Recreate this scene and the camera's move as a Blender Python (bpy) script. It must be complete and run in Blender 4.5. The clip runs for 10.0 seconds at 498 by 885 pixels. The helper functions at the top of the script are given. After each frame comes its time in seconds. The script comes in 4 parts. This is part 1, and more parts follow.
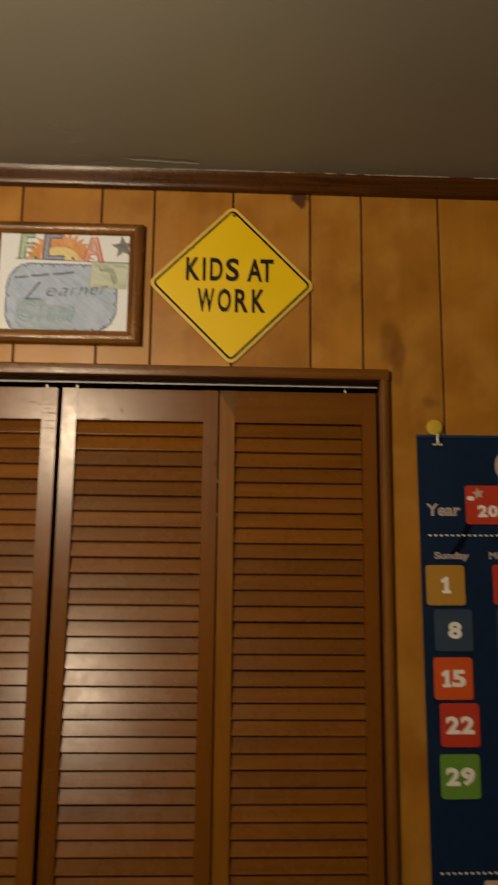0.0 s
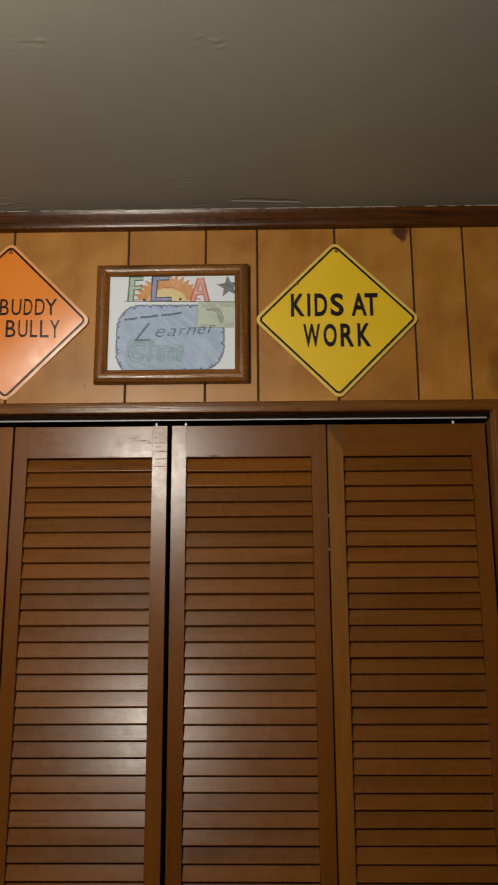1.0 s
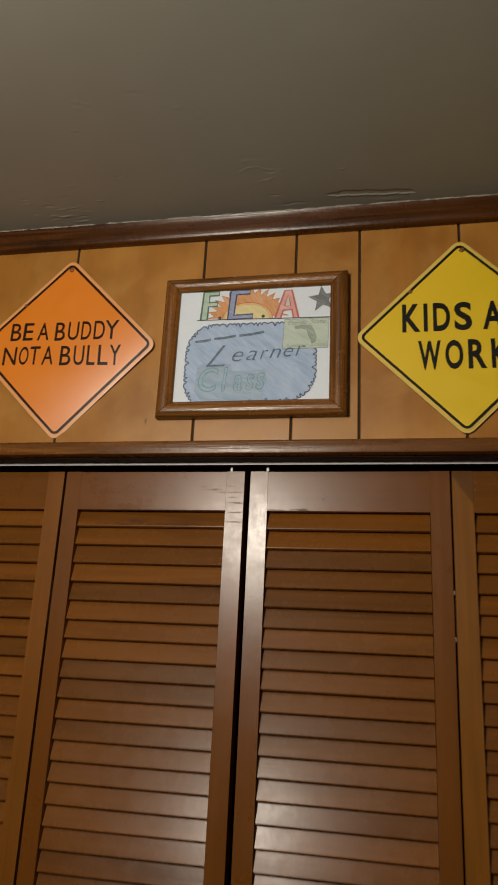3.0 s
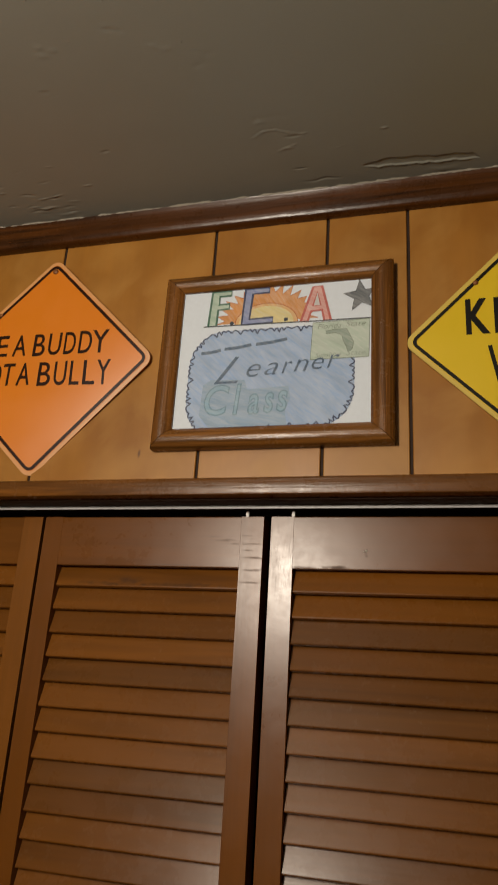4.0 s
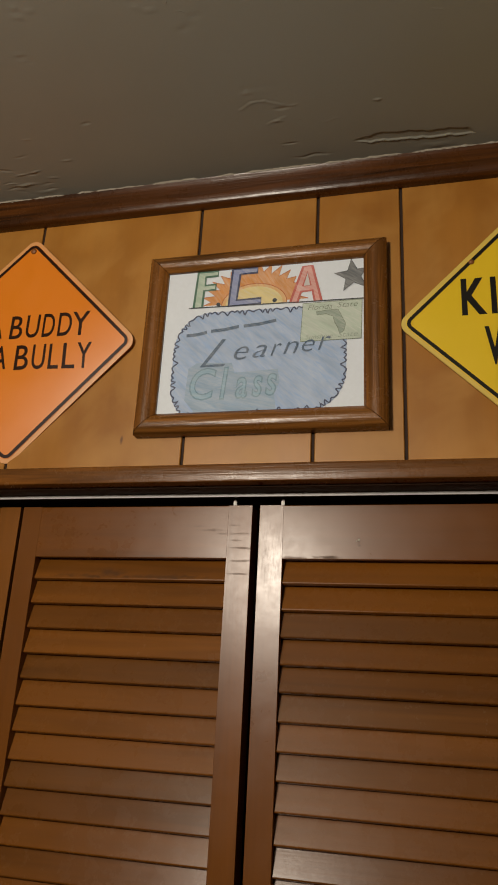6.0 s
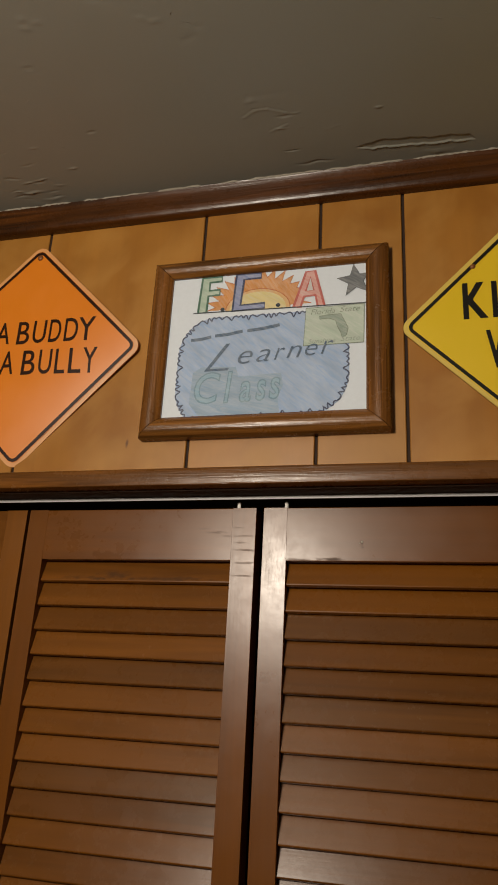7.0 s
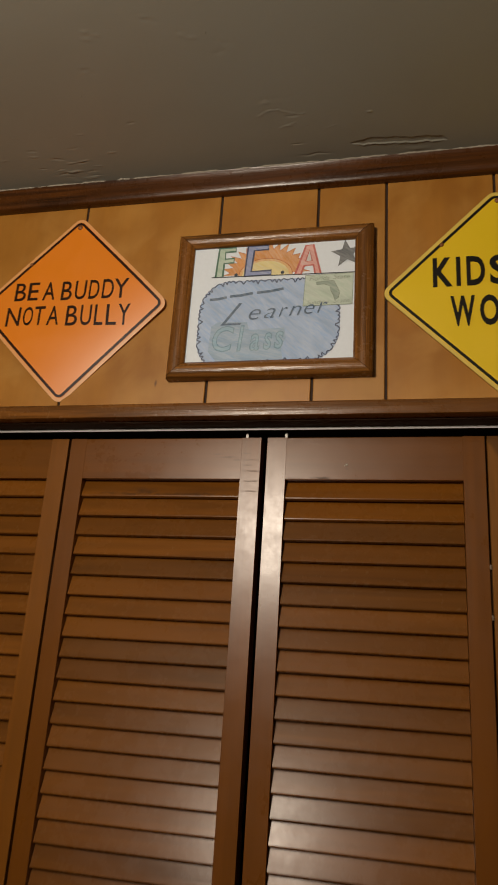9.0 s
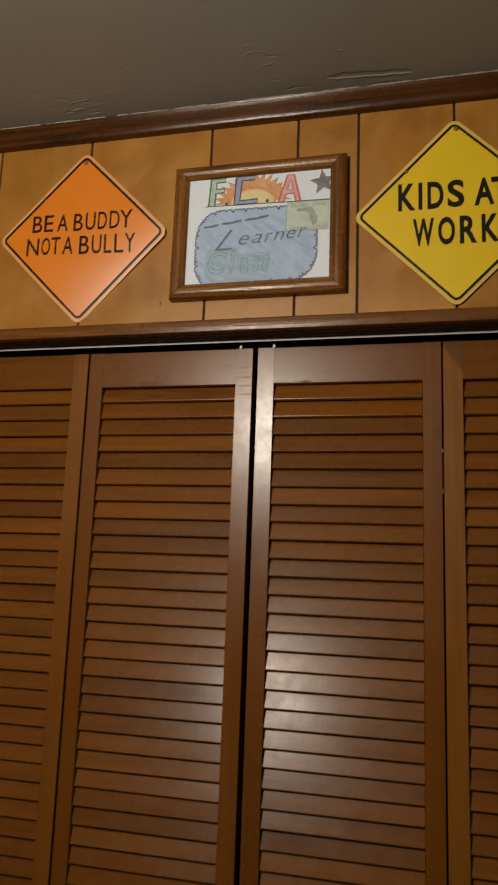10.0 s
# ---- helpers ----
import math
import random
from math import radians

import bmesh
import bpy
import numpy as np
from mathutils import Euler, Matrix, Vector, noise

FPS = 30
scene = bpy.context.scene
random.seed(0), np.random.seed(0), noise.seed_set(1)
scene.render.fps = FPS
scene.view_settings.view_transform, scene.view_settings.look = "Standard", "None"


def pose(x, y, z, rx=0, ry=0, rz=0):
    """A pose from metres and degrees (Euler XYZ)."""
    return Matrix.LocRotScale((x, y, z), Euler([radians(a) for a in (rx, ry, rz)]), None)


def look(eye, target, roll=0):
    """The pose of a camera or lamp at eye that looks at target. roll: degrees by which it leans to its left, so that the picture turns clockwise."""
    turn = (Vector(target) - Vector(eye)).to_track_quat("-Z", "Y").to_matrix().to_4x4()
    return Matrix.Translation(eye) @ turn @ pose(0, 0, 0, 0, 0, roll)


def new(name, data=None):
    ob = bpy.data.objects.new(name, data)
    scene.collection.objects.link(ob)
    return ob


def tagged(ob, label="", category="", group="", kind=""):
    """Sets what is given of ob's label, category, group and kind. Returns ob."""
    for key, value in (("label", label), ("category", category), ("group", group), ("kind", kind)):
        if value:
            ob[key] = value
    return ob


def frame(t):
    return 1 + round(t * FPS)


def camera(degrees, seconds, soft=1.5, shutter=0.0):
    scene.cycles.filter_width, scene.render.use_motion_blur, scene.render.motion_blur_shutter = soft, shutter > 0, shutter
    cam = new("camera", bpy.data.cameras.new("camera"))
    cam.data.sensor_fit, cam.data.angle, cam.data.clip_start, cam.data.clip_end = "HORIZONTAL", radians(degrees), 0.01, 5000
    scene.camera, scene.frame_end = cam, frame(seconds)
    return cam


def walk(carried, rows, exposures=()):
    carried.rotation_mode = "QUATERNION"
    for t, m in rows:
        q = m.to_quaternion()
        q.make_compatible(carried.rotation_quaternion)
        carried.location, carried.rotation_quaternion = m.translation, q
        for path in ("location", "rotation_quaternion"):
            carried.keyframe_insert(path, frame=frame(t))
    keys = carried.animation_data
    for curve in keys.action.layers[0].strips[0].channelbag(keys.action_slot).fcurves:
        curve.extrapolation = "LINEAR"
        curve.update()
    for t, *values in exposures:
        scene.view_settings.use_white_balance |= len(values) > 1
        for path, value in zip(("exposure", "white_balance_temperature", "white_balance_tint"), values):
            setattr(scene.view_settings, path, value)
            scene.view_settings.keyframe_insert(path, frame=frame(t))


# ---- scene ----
cam = camera(38.7, 10.0, soft=1.8, shutter=0.45)
# eye, target and roll along the hand-held walk
PATH = [
    (0, (0.317, -1.313, 1.694), (0.391, 0.661, 2.006), 0.6),
    (0.5, (0.251, -1.315, 1.716), (0.203, 0.65, 2.089), -0.7),
    (0.7, (0.209, -1.31, 1.721), (0.173, 0.66, 2.073), -0.9),
    (1, (0.178, -1.319, 1.715), (0.147, 0.645, 2.091), -0.3),
    (1.5, (0.128, -1.306, 1.697), (0.065, 0.653, 2.096), 0.4),
    (1.7, (0.138, -1.293, 1.697), (0.056, 0.666, 2.09), 0.8),
    (2, (0.142, -1.264, 1.695), (0.01, 0.688, 2.11), 1.3),
    (2.2, (0.179, -1.229, 1.699), (-0.061, 0.697, 2.18), 1.4),
    (2.3, (0.187, -1.199, 1.699), (-0.068, 0.713, 2.23), 2.1),
    (2.5, (0.217, -1.15, 1.71), (-0.088, 0.756, 2.233), 3.5),
    (2.7, (0.226, -1.102, 1.718), (-0.124, 0.791, 2.26), 3.5),
    (3.8, (0.205, -0.803, 1.8), (-0.273, 1.035, 2.427), 2.8),
    (4, (0.208, -0.783, 1.813), (-0.314, 1.036, 2.462), 3.6),
    (4.5, (0.195, -0.778, 1.822), (-0.294, 1.033, 2.515), 3.1),
    (5, (0.191, -0.77, 1.818), (-0.284, 1.049, 2.501), 2.5),
    (5.2, (0.184, -0.766, 1.821), (-0.273, 1.071, 2.467), 2.5),
    (6.3, (0.194, -0.745, 1.806), (-0.283, 1.085, 2.457), 3.2),
    (6.5, (0.194, -0.75, 1.805), (-0.276, 1.077, 2.468), 3.2),
    (7, (0.196, -0.754, 1.804), (-0.292, 1.069, 2.466), 3.1),
    (7.5, (0.192, -0.761, 1.803), (-0.254, 1.077, 2.452), 2.9),
    (8, (0.188, -0.782, 1.776), (-0.251, 1.062, 2.415), 3.6),
    (8.2, (0.143, -0.801, 1.738), (-0.262, 1.039, 2.414), 4.1),
    (8.5, (0.132, -0.8, 1.683), (-0.224, 1.064, 2.316), 3.9),
    (8.7, (0.154, -0.837, 1.688), (-0.188, 1.025, 2.339), 3.2),
    (9, (0.204, -0.918, 1.684), (-0.232, 0.935, 2.299), 3.8),
    (9.2, (0.208, -0.981, 1.669), (-0.206, 0.891, 2.241), 3.8),
    (9.5, (0.274, -1.054, 1.668), (-0.172, 0.837, 2.142), 2.6),
    (9.7, (0.265, -1.073, 1.657), (-0.155, 0.841, 2.055), 2.4),
    (10, (0.268, -1.093, 1.643), (-0.192, 0.823, 1.986), 2.1),
]
# stops, kelvin and tint: the phone settles its white balance in the first second and drifts warm near the end
EXPOSURES = [(0.0, -0.02, 8300, 11), (0.5, -0.01, 6850, 9), (1.0, -0.04, 6250, 8), (1.5, -0.04, 6050, 7), (2.5, -0.03, 6100, 7), (4.0, -0.09, 6550, 10), (7.5, -0.09, 6550, 10),
             (8.0, -0.11, 6750, 11), (8.5, -0.17, 7150, 13), (9.0, -0.10, 6750, 11), (9.5, -0.08, 6450, 9), (10.0, -0.09, 6500, 9)]
walk(cam, [(t, look(eye, target, roll)) for t, eye, target, roll in PATH], EXPOSURES)

# ---- world and light ----
world = bpy.data.worlds.new("world")
world.use_nodes = True
world.node_tree.nodes["Background"].inputs["Color"].default_value = (0.02, 0.018, 0.015, 1)
world.node_tree.nodes["Background"].inputs["Strength"].default_value = 0.3
scene.world = world

LAMP = (-0.25, -1.27, 2.13)
bulb = bpy.data.lights.new("ceiling_lamp", "POINT")
bulb.energy, bulb.color, bulb.shadow_soft_size = 46, (1.0, 0.885, 0.735), 0.085
new("ceiling_lamp_light", bulb).location = LAMP

# ---- plan, in metres: the closet wall's face is y = 0, x = 0 is the middle of the closet ----
CEIL = 2.4395
ROOM_X, ROOM_Y = 1.9, -3.8
OPEN_X, OPEN_Z = 0.628, 2.030
DOOR_Y = 0.045
PITCH = 0.0292


# ---- materials ----
class Nodes:
    def __init__(self, name):
        self.mat = bpy.data.materials.new(name)
        self.mat.use_nodes = True
        self.tree = self.mat.node_tree
        self.bsdf = self.tree.nodes["Principled BSDF"]

    def put(self, value, socket):
        if isinstance(value, bpy.types.NodeSocket):
            self.tree.links.new(value, socket)
        else:
            socket.default_value = value

    def add(self, kind, **inputs):
        node = self.tree.nodes.new(kind)
        for key, value in inputs.items():
            self.put(value, node.inputs[key.replace("_", " ")])
        return node

    def math(self, op, a, b=0.0, c=0.0, clamp=False):
        node = self.tree.nodes.new("ShaderNodeMath")
        node.operation, node.use_clamp = op, clamp
        for value, socket in zip((a, b, c), node.inputs):
            self.put(value, socket)
        return node.outputs[0]

    def vec(self, op, a, b):
        node = self.tree.nodes.new("ShaderNodeVectorMath")
        node.operation = op
        self.put(a, node.inputs[0])
        self.put(b, node.inputs[1])
        return node.outputs["Value"] if op in ("LENGTH", "DOT_PRODUCT") else node.outputs["Vector"]

    def mix(self, factor, a, b, blend="MIX"):
        node = self.tree.nodes.new("ShaderNodeMix")
        node.data_type, node.blend_type = "RGBA", blend
        self.put(factor, node.inputs[0])
        for value, socket in ((a, node.inputs[6]), (b, node.inputs[7])):
            self.put((*value, 1.0) if isinstance(value, tuple) and len(value) == 3 else value, socket)
        return node.outputs[2]

    def noise(self, vector, scale=1.0, detail=4.0, rough=0.55, distortion=0.0):
        node = self.add("ShaderNodeTexNoise", Vector=vector, Scale=scale, Detail=detail, Roughness=rough, Distortion=distortion)
        return node.outputs["Fac"]

    def span(self, value, low, high, to_low=0.0, to_high=1.0):
        node = self.add("ShaderNodeMapRange", Value=value)
        for key, number in (("From Min", low), ("From Max", high), ("To Min", to_low), ("To Max", to_high)):
            node.inputs[key].default_value = number
        return node.outputs[0]

    def place(self, scale=(1, 1, 1), turn=(0, 0, 0), scatter=0.0):
        v = self.tree.nodes.new("ShaderNodeTexCoord").outputs["Object"]
        if scatter:
            far = self.math("MULTIPLY", self.chance(), scatter)
            v = self.vec("ADD", v, self.add("ShaderNodeCombineXYZ", X=far, Y=self.math("MULTIPLY", far, 0.7), Z=self.math("MULTIPLY", far, 1.3)).outputs[0])
        node = self.add("ShaderNodeMapping", Vector=v)
        node.vector_type = "TEXTURE"
        node.inputs["Scale"].default_value = tuple(1 / k for k in scale)
        node.inputs["Rotation"].default_value = turn
        return node.outputs[0]

    def chance(self):
        return self.tree.nodes.new("ShaderNodeObjectInfo").outputs["Random"]

    def finish(self, colour, rough, bump=None, strength=0.2, depth=0.001, metal=0.0, specular=0.5):
        if isinstance(colour, tuple):
            colour = (*colour, 1.0)
        self.put(colour, self.bsdf.inputs["Base Color"])
        self.put(rough, self.bsdf.inputs["Roughness"])
        self.put(metal, self.bsdf.inputs["Metallic"])
        self.put(specular, self.bsdf.inputs["Specular IOR Level"])
        if bump is not None:
            node = self.add("ShaderNodeBump", Strength=strength, Distance=depth, Height=bump)
            self.put(node.outputs[0], self.bsdf.inputs["Normal"])
        return self.mat


def tone(colour, k):
    return tuple(c * k for c in colour)


def wood(name, base, grain, rough=0.3, vary=0.18, contrast=0.35, relief=0.25, marks=(), specular=0.5, pore=0.25, scale=1.0, grainy=1.0, crackle=None, mitre=None):
    """Lacquered wood; grain: the axis along which it runs; marks: place, width, height and depth of scratches and knots; crackle: middle and reach of flaked lacquer; mitre: corner and slope of a darker mitred patch."""
    n = Nodes(name)
    along = [46.0 * scale] * 3
    along["xyz".index(grain)] = 2.2 * scale
    fine = [260.0, 260.0, 260.0]
    fine["xyz".index(grain)] = 7.0
    streak = n.noise(n.place(tuple(along), scatter=9.0), 1.0, 5, 0.6, 0.9)
    pores = n.noise(n.place(tuple(fine), scatter=9.0), 1.0, 3, 0.6)
    cloud = n.noise(n.place((5, 5, 5), scatter=9.0), 1.0, 3)
    worn = n.noise(n.place((38, 38, 38), scatter=5.0), 1.0, 6, 0.7)
    colour = n.mix(n.span(streak, 0.3, 0.7), tone(base, 1 - contrast), tone(base, 1 + contrast))
    colour = n.mix(n.span(pores, 0.45, 0.65, 0.0, pore), colour, tone(base, 0.4))
    colour = n.mix(n.span(cloud, 0.3, 0.7, 0.0, 0.55), colour, tone(base, 1.25))
    light = n.span(n.chance(), 0.0, 1.0, 1 - vary, 1 + vary)
    grey = n.add("ShaderNodeCombineColor", Red=light, Green=light, Blue=light).outputs[0]
    colour = n.mix(1.0, colour, grey, "MULTIPLY")
    gloss = n.math("ADD", n.span(worn, 0.3, 0.75, rough - 0.03, rough + 0.06), n.span(cloud, 0.3, 0.7, -0.02, 0.03))
    height = n.math("ADD", n.math("MULTIPLY", pores, 0.5 * grainy), n.math("ADD", n.math("MULTIPLY", worn, 0.35), n.math("MULTIPLY", streak, 0.6 * grainy)))
    if marks:
        here = n.tree.nodes.new("ShaderNodeTexCoord").outputs["Object"]
        ragged = n.noise(n.place((90, 90, 260)), 1.0, 3)
        for x, z, wide, high, deep in marks:
            off = n.vec("MULTIPLY", n.vec("SUBTRACT", here, (x, 0.0, z)), (1 / wide, 0.0, 1 / high))
            far = n.math("ADD", n.vec("LENGTH", off, (0, 0, 0)), n.span(ragged, 0.3, 0.7, -0.6, 0.6))
            spot = n.math("MULTIPLY", n.span(far, 0.2, 1.2, deep, 0.0), n.span(streak, 0.3, 0.6, 0.45, 1.0))
            colour = n.mix(spot, colour, tone(base, 0.25))
            gloss = n.math("ADD", gloss, n.math("MULTIPLY", spot, 0.30))
    if crackle:
        x, z, wide, high = crackle
        here = n.tree.nodes.new("ShaderNodeTexCoord").outputs["Object"]
        off = n.vec("MULTIPLY", n.vec("SUBTRACT", here, (x, 0.0, z)), (1 / wide, 0.0, 1 / high))
        flake = n.noise(n.place((420, 420, 60), scatter=3.0), 1.0, 4, 0.6, 0.5)
        chip = n.math("MULTIPLY", n.span(n.vec("LENGTH", off, (0, 0, 0)), 0.25, 1.0, 1.0, 0.0), n.span(flake, 0.48, 0.68))
        gloss = n.math("ADD", gloss, n.math("MULTIPLY", chip, 0.05))
        colour = n.mix(n.math("MULTIPLY", chip, 0.12), colour, tone(base, 0.5))
    if mitre:
        x, z, slope = mitre
        here = n.tree.nodes.new("ShaderNodeTexCoord").outputs["Object"]
        side = n.vec("DOT_PRODUCT", n.vec("SUBTRACT", here, (x, 0.0, z)), (slope, 0.0, 1.0))
        colour = n.mix(n.span(n.math("ADD", side, n.span(worn, 0.3, 0.7, -0.004, 0.004)), -0.003, 0.004, 0.0, 0.85), colour, tone(base, 0.52))
    return n.finish(colour, gloss, height, relief, 0.0012, specular=specular)


def plank_wood(name):
    """Printed golden panelling: cloudy, faint upright grain, a few knots and smudges of its own."""
    n = Nodes(name)
    base = (0.398, 0.169, 0.0245)
    grain = n.noise(n.place((60, 60, 4), scatter=7.0), 1.0, 4, 0.55, 0.8)
    cloud = n.noise(n.place((8, 8, 7), scatter=7.0), 1.0, 3, 0.55, 0.3)
    patch = n.noise(n.place((15, 15, 12), (0, 0.5, 0), scatter=4.0), 1.0, 3, 0.55, 0.4)
    colour = n.mix(n.span(grain, 0.3, 0.7), tone(base, 0.95), tone(base, 1.04))
    colour = n.mix(n.span(cloud, 0.32, 0.68), n.mix(1.0, colour, (0.80, 0.75, 0.66), "MULTIPLY"), n.mix(1.0, colour, (1.10, 1.13, 1.18), "MULTIPLY"))
    colour = n.mix(n.span(patch, 0.46, 0.70, 0.0, 0.55), colour, (0.49, 0.245, 0.050))
    light = n.span(n.chance(), 0.0, 1.0, 0.90, 1.08)
    grey = n.add("ShaderNodeCombineColor", Red=light, Green=light, Blue=light).outputs[0]
    colour = n.mix(1.0, colour, grey, "MULTIPLY")
    here = n.tree.nodes.new("ShaderNodeTexCoord").outputs["Object"]
    wobble = n.noise(n.place((40, 40, 40)), 1.0, 3)
    # place, width, height and depth of each smudge
    for x, z, wide, high, deep in ((0.461, 2.397, 0.022, 0.011, 1.0), (0.464, 2.386, 0.010, 0.013, 1.0), (0.715, 1.985, 0.016, 0.012, 0.35),
                                   (-0.160, 2.082, 0.0022, 0.0060, 0.8), (0.70, 1.93, 0.03, 0.02, 0.2)):
        off = n.vec("MULTIPLY", n.vec("SUBTRACT", here, (x, 0.0, z)), (1 / wide, 0.0, 1 / high))
        far = n.math("ADD", n.vec("LENGTH", off, (0, 0, 0)), n.span(wobble, 0.3, 0.7, -0.45, 0.45))
        colour = n.mix(n.span(far, 0.55, 1.25, deep, 0.0), colour, (0.085, 0.030, 0.010))
    # one long soft brown stain beside the closet's corner
    soft = n.noise(n.place((12, 12, 12)), 1.0, 2)
    for x, z, wide, high, deep in ((0.637, 2.104, 0.028, 0.046, 0.55), (0.652, 2.082, 0.020, 0.040, 0.62), (0.652, 2.040, 0.012, 0.034, 0.45)):
        off = n.vec("MULTIPLY", n.vec("SUBTRACT", here, (x, 0.0, z)), (1 / wide, 0.0, 1 / high))
        far = n.math("ADD", n.vec("LENGTH", off, (0, 0, 0)), n.span(soft, 0.3, 0.7, -0.2, 0.2))
        colour = n.mix(n.span(far, 0.55, 1.0, deep, 0.0), colour, (0.165, 0.060, 0.009))
    gloss = n.span(patch, 0.3, 0.7, 0.34, 0.46)
    height = n.math("ADD", n.math("MULTIPLY", grain, 0.5), n.math("MULTIPLY", patch, 0.4))
    return n.finish(colour, gloss, height, 0.08, 0.001, specular=0.5)


def speckled(name, base, rough=0.5, scale=60.0, amount=0.12, relief=0.1, metal=0.0, specular=0.5):
    """Paint, plastic, cloth or metal with fine and broad variation."""
    n = Nodes(name)
    small = n.noise(n.place((scale, scale, scale), scatter=3.0), 1.0, 4, 0.6)
    broad = n.noise(n.place((scale / 9, scale / 9, scale / 9), scatter=3.0), 1.0, 3)
    colour = n.mix(n.span(small, 0.3, 0.7), tone(base, 1 - amount), tone(base, 1 + amount))
    colour = n.mix(n.span(broad, 0.3, 0.7, 0.0, 0.6), colour, tone(base, 1 - amount))
    return n.finish(colour, n.span(small, 0.3, 0.7, max(rough - 0.06, 0.05), rough + 0.08), small, relief, 0.0008, metal, specular)


def pencil(name, base, paper=0.25, turn=0.6):
    """Coloured pencil on paper: slanting strokes that let the paper through."""
    n = Nodes(name)
    stroke = n.noise(n.place((45, 45, 330), (0, turn, 0)), 1.0, 4, 0.65, 0.9)
    broad = n.noise(n.place((22, 22, 90), (0, turn, 0)), 1.0, 3)
    colour = n.mix(n.span(stroke, 0.35, 0.75, 0.0, paper * 1.6), base, (0.72, 0.71, 0.68))
    colour = n.mix(n.span(broad, 0.4, 0.7, 0.0, 0.5), colour, tone(base, 0.72))
    return n.finish(colour, 0.75, specular=0.25)


PLANK = plank_wood("golden_panelling")
GROOVE = speckled("groove_shadow_line", (0.024, 0.009, 0.003), 0.8, 90)
BROWN = (0.146, 0.0485, 0.0058)
DOOR_X = wood("louver_wood", (0.147, 0.0515, 0.0070), "x", 0.26, 0.15, 0.26, 0.26, (), 0.28, 0.10, grainy=0.35)
SLAT_DARK = wood("dark_louver_wood", (0.118, 0.0425, 0.0060), "x", 0.26, 0.06, 0.30, 0.14, (), 0.32, 0.10, grainy=0.25)
SLAT_WARM = wood("warm_louver_wood", (0.160, 0.0545, 0.0054), "x", 0.26, 0.05, 0.16, 0.10, (), 0.34, 0.06, grainy=0.25)
RAIL_B = wood("rail_wood_scratched", BROWN, "x", 0.28, 0.05, 0.18, 0.12, ((0.100, 1.966, 0.016, 0.0016, 0.5), (0.118, 1.962, 0.008, 0.0013, 0.4), (0.085, 1.971, 0.012, 0.0012, 0.35), (0.03, 1.9346, 0.03, 0.0014, 0.5), (0.07, 2.006, 0.02, 0.0015, 0.3)), 0.50, 0.08, grainy=0.25)
RAIL_C = wood("rail_wood_dented", BROWN, "x", 0.28, 0.05, 0.18, 0.12, ((-0.0355, 1.952, 0.0022, 0.0036, 1.0), (-0.070, 1.9350, 0.016, 0.0018, 0.8), (-0.108, 1.9346, 0.012, 0.0013, 0.5)), 0.46, 0.08, grainy=0.25)
KNOTTED = wood("louver_wood_knotted", (0.152, 0.0520, 0.0052), "x", 0.32, 0.05, 0.40, 0.12, ((-0.022, 0.010, 0.022, 0.0060, 0.85), (-0.060, 0.006, 0.030, 0.0026, 0.60), (0.05, 0.006, 0.06, 0.0024, 0.70)), 0.36, 0.10, grainy=0.3)
DOOR_Z = wood("stile_wood", BROWN, "z", 0.29, 0.08, 0.16, 0.10, (), 0.42, 0.08, grainy=0.25)
STILE_WORN = wood("crackled_stile_wood", BROWN, "z", 0.30, 0.08, 0.20, 0.22, ((0.137, 1.962, 0.014, 0.0012, 0.5), (0.131, 1.954, 0.010, 0.0012, 0.45), (0.139, 1.945, 0.014, 0.0012, 0.5), (0.136, 1.930, 0.013, 0.0014, 0.5), (0.129, 1.972, 0.008, 0.0010, 0.4), (0.135, 1.915, 0.016, 0.0010, 0.45)), 0.52, 0.10, grainy=0.3)
STILE_GLOSSY = wood("glossy_crackled_stile_wood", BROWN, "z", 0.27, 0.08, 0.20, 0.18, (), 0.66, 0.10, grainy=0.3, crackle=(-0.135, 1.945, 0.03, 0.075))
STILE_MITRED = wood("lighter_mitred_stile_wood", (0.200, 0.076, 0.0098), "z", 0.31, 0.08, 0.30, 0.14, (), 0.42, 0.12, grainy=0.3, mitre=(-0.15375, 1.990, 1.6))
STILE_LIGHT = wood("lighter_stile_wood", (0.165, 0.058, 0.007), "z", 0.31, 0.08, 0.25, 0.14, (), 0.42, 0.10, grainy=0.3)
TRIM_X = wood("trim_wood", (0.064, 0.0200, 0.0028), "x", 0.27, 0.05, 0.75, 0.75, (), 0.45, 0.55, 2.0, grainy=1.0)
# head jamb wood, darkened in its colour for the shade under the casing
JAMB_SHADE = wood("shaded_jamb_wood", (0.030, 0.012, 0.004), "x", 0.6, 0.05, 0.4, 0.5, (), 0.15)
CASING = wood("casing_wood", (0.134, 0.0490, 0.0080), "x", 0.27, 0.05, 0.65, 0.9, (), 0.42, 0.55, 1.6, grainy=0.9)
TRIM_Z = wood("trim_wood_upright", (0.185, 0.070, 0.012), "z", 0.34, 0.05, 0.4)
FRAME_X = wood("frame_wood", (0.180, 0.072, 0.0150), "x", 0.25, 0.05, 0.90, 0.95, (), 0.46, 0.85, 1.6, grainy=1.2)
FRAME_Z = wood("frame_wood_upright", (0.165, 0.063, 0.0125), "z", 0.25, 0.05, 0.95, 0.95, (), 0.42, 0.95, 1.5, grainy=1.2)


